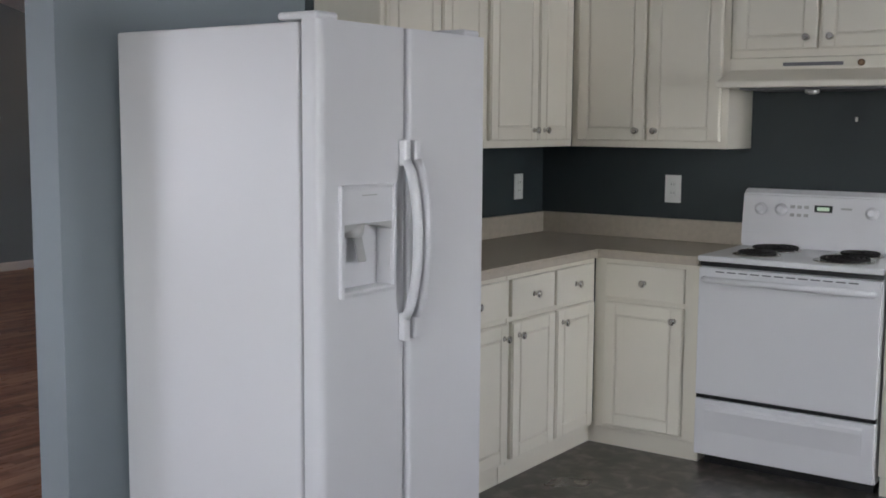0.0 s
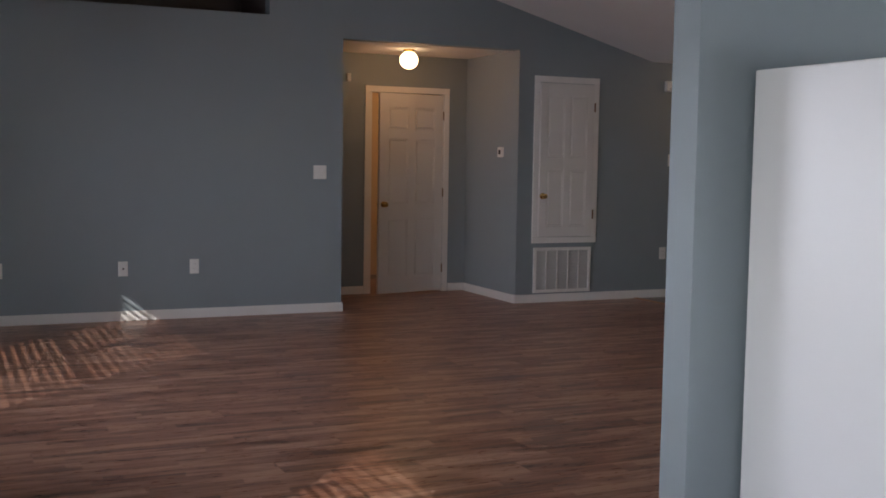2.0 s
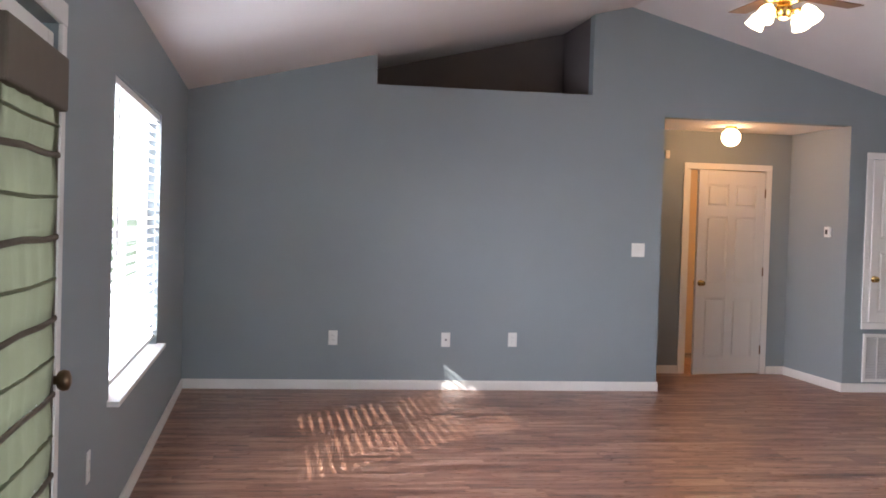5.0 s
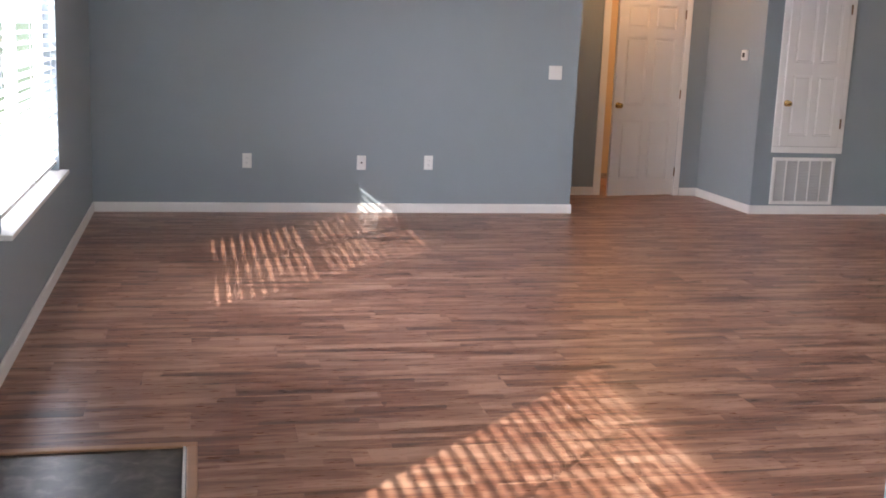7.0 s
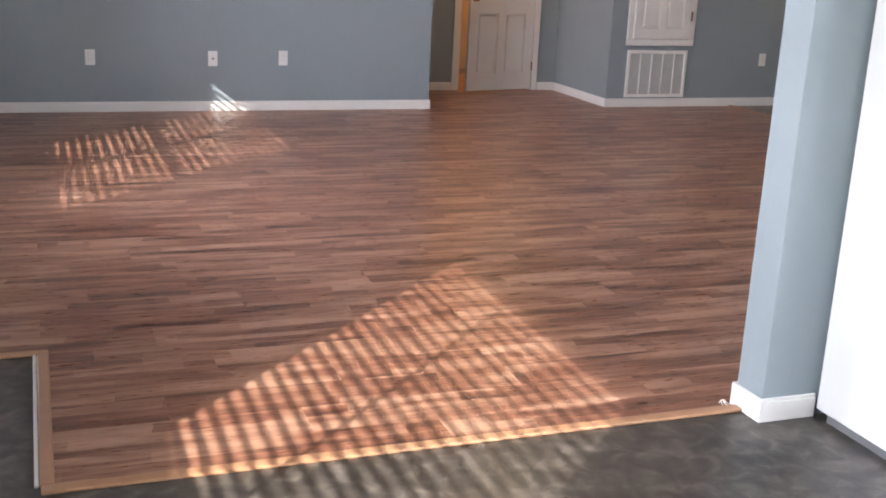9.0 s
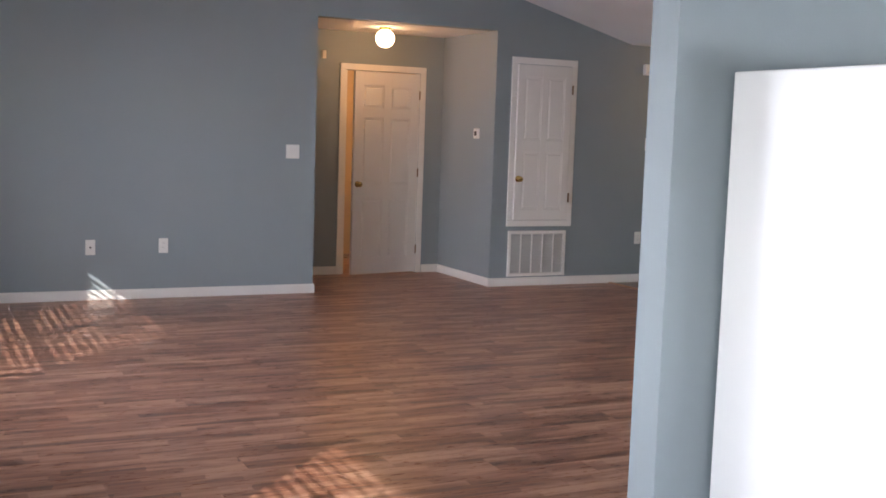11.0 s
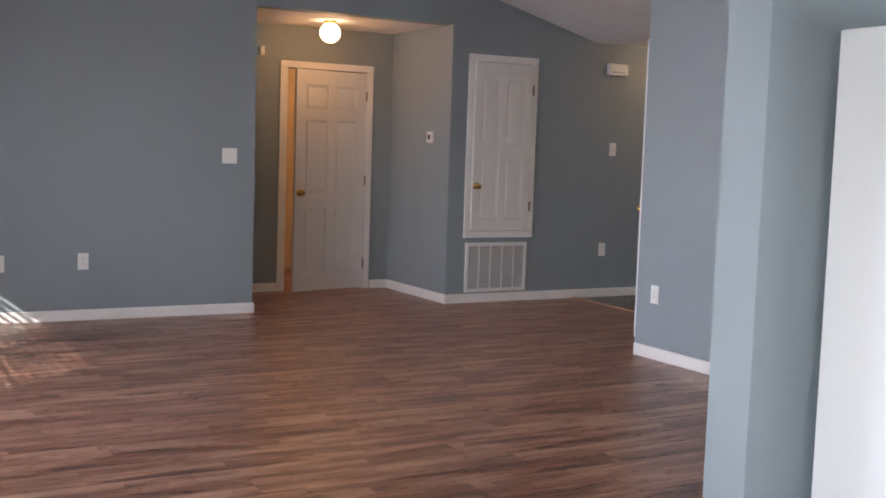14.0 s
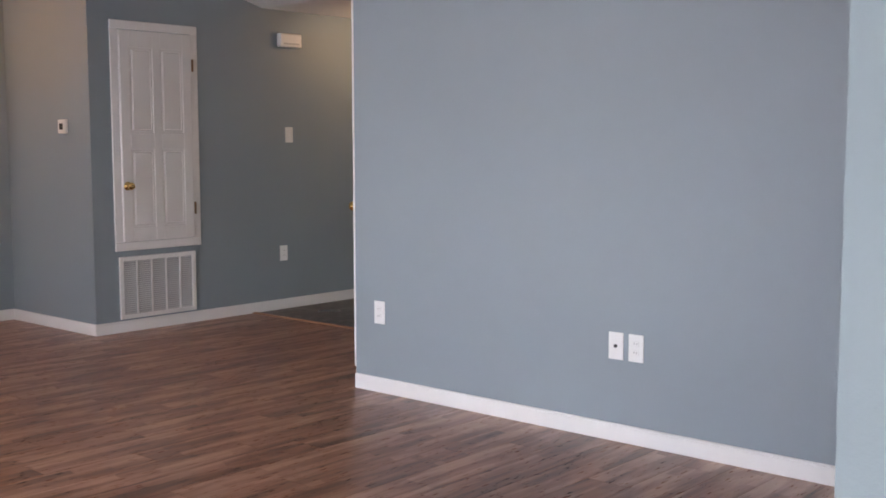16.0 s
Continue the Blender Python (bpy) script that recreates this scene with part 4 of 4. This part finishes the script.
# range hood
hood = thing("range_hood", 4.95, 1.24, 1.66, "off-white metal range hood under the cabinet", "hood")
bm = bmesh.new()
prism(bm, [(UX - 0.02, 1.700), (SX - 0.003, 1.700), (SX - 0.003, 1.575), (UX - 0.17, 1.575), (UX - 0.17, 1.600), (UX - 0.025, 1.65)], "y", ST0 + 0.003, ST1 - 0.006)
bmesh.ops.bevel(bm, geom=[e for e in bm.edges], offset=0.003, segments=1, affect="EDGES")
part("canopy", bm, M_CAB, hood)
part("vent_slot", box(UX - 0.030, 1.13, 1.664, UX - 0.021, 1.37, 1.678, 0.001), M_GASKET, hood)
part("switch_knob", lathe([(0.014, 0), (0.013, 0.012), (0.006, 0.014)], pose(UX - 0.022, 1.06, 1.672, 0, -90, 0), 14), M_BRONZE, hood)
part("filter", box(UX - 0.10, ST0 + 0.08, 1.567, SX - 0.08, ST1 - 0.08, 1.575, 0.002), M_GASKET, hood)
part("lamp_lens", lathe([(0.03, 0), (0.028, -0.014), (0.012, -0.02)], pose(UX - 0.05, 1.24, 1.567), 14), M_APPL2, hood)
hk = thing("wall_hook", SX, 1.15, 1.45, "small white hook on the teal wall", "hook")
part("hook", box(SX - 0.012, 1.145, 1.44, SX - 0.001, 1.155, 1.46, 0.002), M_PLATE, hk)

# stove
sv = thing("electric_stove", 4.9, 1.24, 0, "white electric stove with four coil burners", "stove")
sx0 = FRONT_X - 0.045
part("body", box(sx0 + 0.035, ST0 + 0.004, 0.05, SX - 0.006, ST1 - 0.004, 0.892, 0.003), M_APPL, sv)
part("base", box(sx0 + 0.09, ST0 + 0.02, 0.0, SX - 0.02, ST1 - 0.02, 0.05), M_BLACK, sv)
part("cooktop", box(sx0 - 0.005, ST0, 0.893, SX - 0.006, ST1, 0.918, 0.006, 2), M_APPL, sv)
part("front_gap", box(sx0 + 0.015, ST0 + 0.006, 0.872, sx0 + 0.035, ST1 - 0.006, 0.892), M_BLACK, sv)
od = part("oven_door", box(sx0, ST0 + 0.006, 0.322, sx0 + 0.034, ST1 - 0.006, 0.868, 0.005, 2), M_APPL, sv)
bm = tube([(sx0 - 0.004, ST0 + 0.03, 0.818), (sx0 - 0.030, ST0 + 0.045, 0.820), (sx0 - 0.032, ST1 - 0.045, 0.820), (sx0 - 0.004, ST1 - 0.03, 0.818)], 0.014, 10, 0.8)
part("handle", bm, M_APPL, od)
bm = bmesh.new()
for i in range(12):
    y = ST0 + 0.09 + i * 0.048
    bx(bm, sx0 - 0.001, y, 0.850, sx0 + 0.002, y + 0.036, 0.855)
part("vent", bm, M_GASKET, od)
part("drawer_gap", box(sx0 + 0.014, ST0 + 0.006, 0.304, sx0 + 0.034, ST1 - 0.006, 0.322), M_BLACK, sv)
dr = part("storage_drawer", box(sx0 + 0.002, ST0 + 0.006, 0.06, sx0 + 0.034, ST1 - 0.006, 0.302, 0.005, 2), M_APPL, sv)
bm = bmesh.new()
prism(bm, [(sx0 + 0.003, 0.160), (sx0 + 0.003, 0.284), (sx0 - 0.006, 0.274), (sx0 - 0.008, 0.258)], "y", ST0 + 0.05, ST1 - 0.05)
part("pull_lip", bm, M_APPL, dr)
bm = bmesh.new()
prism(bm, [(SX - 0.10, 0.919), (SX - 0.008, 0.919), (SX - 0.008, 1.170), (SX - 0.050, 1.180), (SX - 0.082, 1.155), (SX - 0.100, 0.985)], "y", ST0 + 0.003, ST1 - 0.003)
bmesh.ops.bevel(bm, geom=[e for e in bm.edges], offset=0.006, segments=2, affect="EDGES")
bg = part("backguard", bm, M_APPL, sv)


def guard_face(z, out=0.0):
    return SX - 0.100 + (z - 0.985) * 0.018 / 0.17 - out


for y in (ST1 - 0.085, ST1 - 0.175, ST0 + 0.085, ST0 + 0.175):
    part("dial", lathe([(0.028, 0), (0.027, 0.004), (0.019, 0.006), (0.017, 0.020), (0.012, 0.022)], pose(guard_face(1.09), y, 1.09, 0, -84, 0), 18), M_APPL, bg)
part("clock_window", box(guard_face(1.10, 0.004), 1.21, 1.085, guard_face(1.10) + 0.003, 1.285, 1.115, 0.001), M_SLOT, bg)
part("clock_digits", box(guard_face(1.10, 0.0055), 1.222, 1.092, guard_face(1.10, 0.0035), 1.273, 1.108), M_LED, bg, "green lit clock digits")
for i in range(3):
    for k in range(2):
        y, z = 1.38 - 0.03 * i, 1.068 + 0.036 * k
        part("button", box(guard_face(z, 0.003), y - 0.009, z - 0.007, guard_face(z) + 0.004, y + 0.009, z + 0.007, 0.001), M_APPL2, bg)
part("label_bar", box(guard_face(1.10, 0.002), 1.13, 1.10, guard_face(1.10) + 0.004, 1.175, 1.108), M_APPL2, bg)
for x, y, r in ((sx0 + 0.155, ST1 - 0.19, 0.074), (sx0 + 0.155, ST0 + 0.19, 0.094), (sx0 + 0.375, ST1 - 0.19, 0.094), (sx0 + 0.375, ST0 + 0.19, 0.074)):
    bu = part("drip_bowl", lathe([(r + 0.022, 0.0), (r + 0.024, 0.004), (r + 0.012, 0.005), (r * 0.6, 0.001)], pose(x, y, 0.918), 28), M_CHROME, sv, "chromed drip bowl")
    pts = [(x + (0.018 + (r - 0.012) * k / 120) * math.cos(k * 0.21), y + (0.018 + (r - 0.012) * k / 120) * math.sin(k * 0.21), 0.930) for k in range(121)]
    part("coil", tube(pts, 0.006, 6), M_COIL, bu, "black burner coil")

sv.scale = (1, 1, 0.972)
# refrigerator
RX0, RX1, RYF, RYB, RH = 2.602, 3.408, 1.840, 2.668, 1.690
RD = 1.905        # where the doors meet the case
SPLIT = 2.986
rf = thing("refrigerator", 2.8, 2.15, 0, "white side-by-side refrigerator with ice dispenser", "refrigerator")
part("case", box(RX0, RD + 0.012, 0.03, RX1, RYB, RH, 0.006, 2), M_APPL, rf)
part("gasket", box(RX0 + 0.012, RD, 0.09, RX1 - 0.012, RD + 0.012, RH - 0.012), M_GASKET, rf)
part("toe_grille", box(RX0 + 0.01, RD - 0.03, 0.0, RX1 - 0.01, RYB - 0.05, 0.03), M_GASKET, rf)
dx0, dx1, dz0, dz1, dzm = 2.675, 2.921, 0.933, 1.248, 1.138


def door_slab(x0, x1, hole=None):
    """A door with softly rounded outer edges; with a hole it is built of pieces round the dispenser."""
    r = 0.022

    def outline(a, c, left, right):
        pts = [(a, RD)]
        pts += [(a + r - r * math.cos(t), RYF + r - r * math.sin(t)) for t in np.linspace(0, math.pi / 2, 6)] if left else [(a, RYF)]
        pts += [(c - r + r * math.sin(t), RYF + r - r * math.cos(t)) for t in np.linspace(0, math.pi / 2, 6)] if right else [(c, RYF)]
        return [(float(p), float(q)) for p, q in pts + [(c, RD)]]
    bm = bmesh.new()
    if not hole:
        prism(bm, outline(x0, x1, True, True), "z", 0.08, RH + 0.006)
    else:
        h0, h1, g0, g1 = hole
        prism(bm, outline(x0, h0, True, False), "z", 0.08, RH + 0.006)
        prism(bm, outline(h1, x1, False, True), "z", 0.08, RH + 0.006)
        prism(bm, outline(h0, h1, False, False), "z", 0.08, g0)
        prism(bm, outline(h0, h1, False, False), "z", g1, RH + 0.006)
    return bm


fd = part("freezer_door", door_slab(RX0, SPLIT - 0.004, (dx0 + 0.012, dx1 - 0.012, dz0 + 0.012, dz1 - 0.012)), M_APPL, rf)
rd = part("fresh_food_door", door_slab(SPLIT + 0.004, RX1), M_APPL, rf)
# dispenser: bezel, control face, arched hood, recess and paddle
bm = bmesh.new()
for q in ((dx0, dz0, dx0 + 0.014, dz1), (dx1 - 0.014, dz0, dx1, dz1), (dx0 + 0.014, dz0, dx1 - 0.014, dz0 + 0.016), (dx0 + 0.014, dz1 - 0.012, dx1 - 0.014, dz1)):
    bx(bm, q[0], RYF - 0.011, q[1], q[2], RYF + 0.010, q[3], 0.003, 2)
bezel = part("dispenser_bezel", bm, M_APPL, fd)
part("control_face", box(dx0 + 0.012, RYF - 0.006, dzm, dx1 - 0.012, RYF + 0.020, dz1 - 0.010, 0.002), M_APPL, fd)
part("control_marks", box(2.77, RYF - 0.0075, 1.216, 2.835, RYF - 0.006, 1.219), M_APPL2, fd)
bm = bmesh.new()
arch = [(dx0 + 0.013, dzm)] + [(float(x), dzm - 0.028 + 0.024 * math.sin(math.pi * (x - dx0) / (dx1 - dx0))) for x in np.linspace(dx0 + 0.013, dx1 - 0.013, 14)] + [(dx1 - 0.013, dzm)]
prism(bm, arch, "y", RYF - 0.004, RYF + 0.045)
part("hood", bm, M_APPL2, fd)
bm = bmesh.new()
bx(bm, dx0 + 0.012, RYF + 0.052, dz0 + 0.012, dx1 - 0.012, RYF + 0.056, dzm)
bx(bm, dx0 + 0.0121, RYF + 0.0, dz0 + 0.012, dx0 + 0.015, RYF + 0.052, dzm)
bx(bm, dx1 - 0.015, RYF + 0.0, dz0 + 0.012, dx1 - 0.0121, RYF + 0.052, dzm)
part("recess", bm, M_APPL, fd)
part("drip_tray", box(dx0 + 0.012, RYF - 0.016, dz0 + 0.006, dx1 - 0.012, RYF + 0.050, dz0 + 0.018, 0.003), M_APPL, fd)
part("ice_chute", lathe([(0.035, 0.0), (0.030, -0.03), (0.022, -0.035)], pose(2.765, RYF + 0.026, dzm - 0.005), 16), M_APPL2, fd)
bm = box(-0.018, -0.004, -0.085, 0.018, 0.004, 0.0, 0.003)
bmesh.ops.transform(bm, matrix=pose(2.795, RYF + 0.036, dzm - 0.03, -14, 0, 0), verts=bm.verts)
part("paddle", bm, M_APPL2, fd)


def fridge_handle(x, parent):
    zs = np.linspace(0.845, 1.310, 17)
    pts = [(x, RYF - 0.018 - 0.042 * math.sin(math.pi * max(z - 0.845, 0) / 0.4651) ** 0.6, float(z)) for z in zs]
    h = part("handle", tube(pts, 0.016, 12, 0.8, Vector((1, 0, 0))), M_APPL, parent, "curved white plastic handle")
    for za, zb in ((0.775, 0.860), (1.295, 1.372)):
        part("end_cap", box(x - 0.015, RYF - 0.024, za, x + 0.015, RYF - 0.0005, zb, 0.005, 2), M_APPL, h)


fridge_handle(SPLIT - 0.027, fd)
fridge_handle(SPLIT + 0.024, rd)
for x0, x1 in ((RX0 + 0.01, RX0 + 0.10), (RX1 - 0.10, RX1 - 0.01)):
    bm = box(x0, RD - 0.045, RH + 0.006, x1, RD + 0.10, RH + 0.028, 0.008, 2)
    part("hinge_cover", bm, M_APPL, rf)

# a wisp of lint caught at the end of the strip
lint = thing("lint", POST_X - 0.04, STRIP_Y + 0.03, 0.012, "white wisp of lint on the floor by the wall end", "lint")
for i in range(4):
    a = 0.9 * i
    pts = [(POST_X - 0.045 + 0.02 * math.cos(a + k * 0.7) * k / 4, STRIP_Y + 0.035 + 0.02 * math.sin(a + k * 0.7) * k / 4, 0.013 + 0.008 * math.sin(k * 0.8)) for k in range(5)]
    part("fibre", tube(pts, 0.0014, 5), M_PLATE, lint)

# ---- laminate planks ----
PW, PL = 0.19, 1.22
planks = {}


def plank(x0, x1, y0, y1, parent):
    key = (round(x1 - x0, 3), round(y1 - y0, 3))
    w, d = key
    if key not in planks:
        bm = box(0, 0.0004, -0.012, w, d - 0.0004, 0.0)
        me = bpy.data.meshes.new("plank")
        top = [e for e in bm.edges if all(v.co.z > -0.001 for v in e.verts)]
        bmesh.ops.bevel(bm, geom=top, offset=0.0007, segments=1, affect="EDGES")
        bm.to_mesh(me)
        bm.free()
        me.materials.append(M_WOOD)
        planks[key] = me
    ob = new("plank", planks[key])
    ob.parent = parent
    ob.location = (x0, y0, 0)


floor_wood = tagged(new("floor_laminate"), "reddish-brown three-strip laminate plank floor", "floor", "", "structure")
y, row = STRIP_Y, 0
starts = (0.0, 0.41, 0.83, 0.22, 0.62, 1.03)
while y < HALL_Y + 1.3:
    y1 = min(y + PW, HALL_Y + 1.3)
    if y < MAT_Y and y1 > MAT_Y:
        y1 = MAT_Y
    if y < YF and y1 > YF:
        y1 = YF
    lo = MAT_X if y < MAT_Y - 0.001 else XL
    hi = BLUE_X if y < BLUE_END - 0.05 else 6.70
    if y >= YF - 0.001:
        lo, hi = 2.3, 5.4
    x = lo - starts[row % 6]
    while x < hi:
        a, c = max(x, lo), min(x + PL, hi)
        if c - a > 0.01:
            plank(a, c, y, y1, floor_wood)
        x += PL
    y, row = y1, row + 1
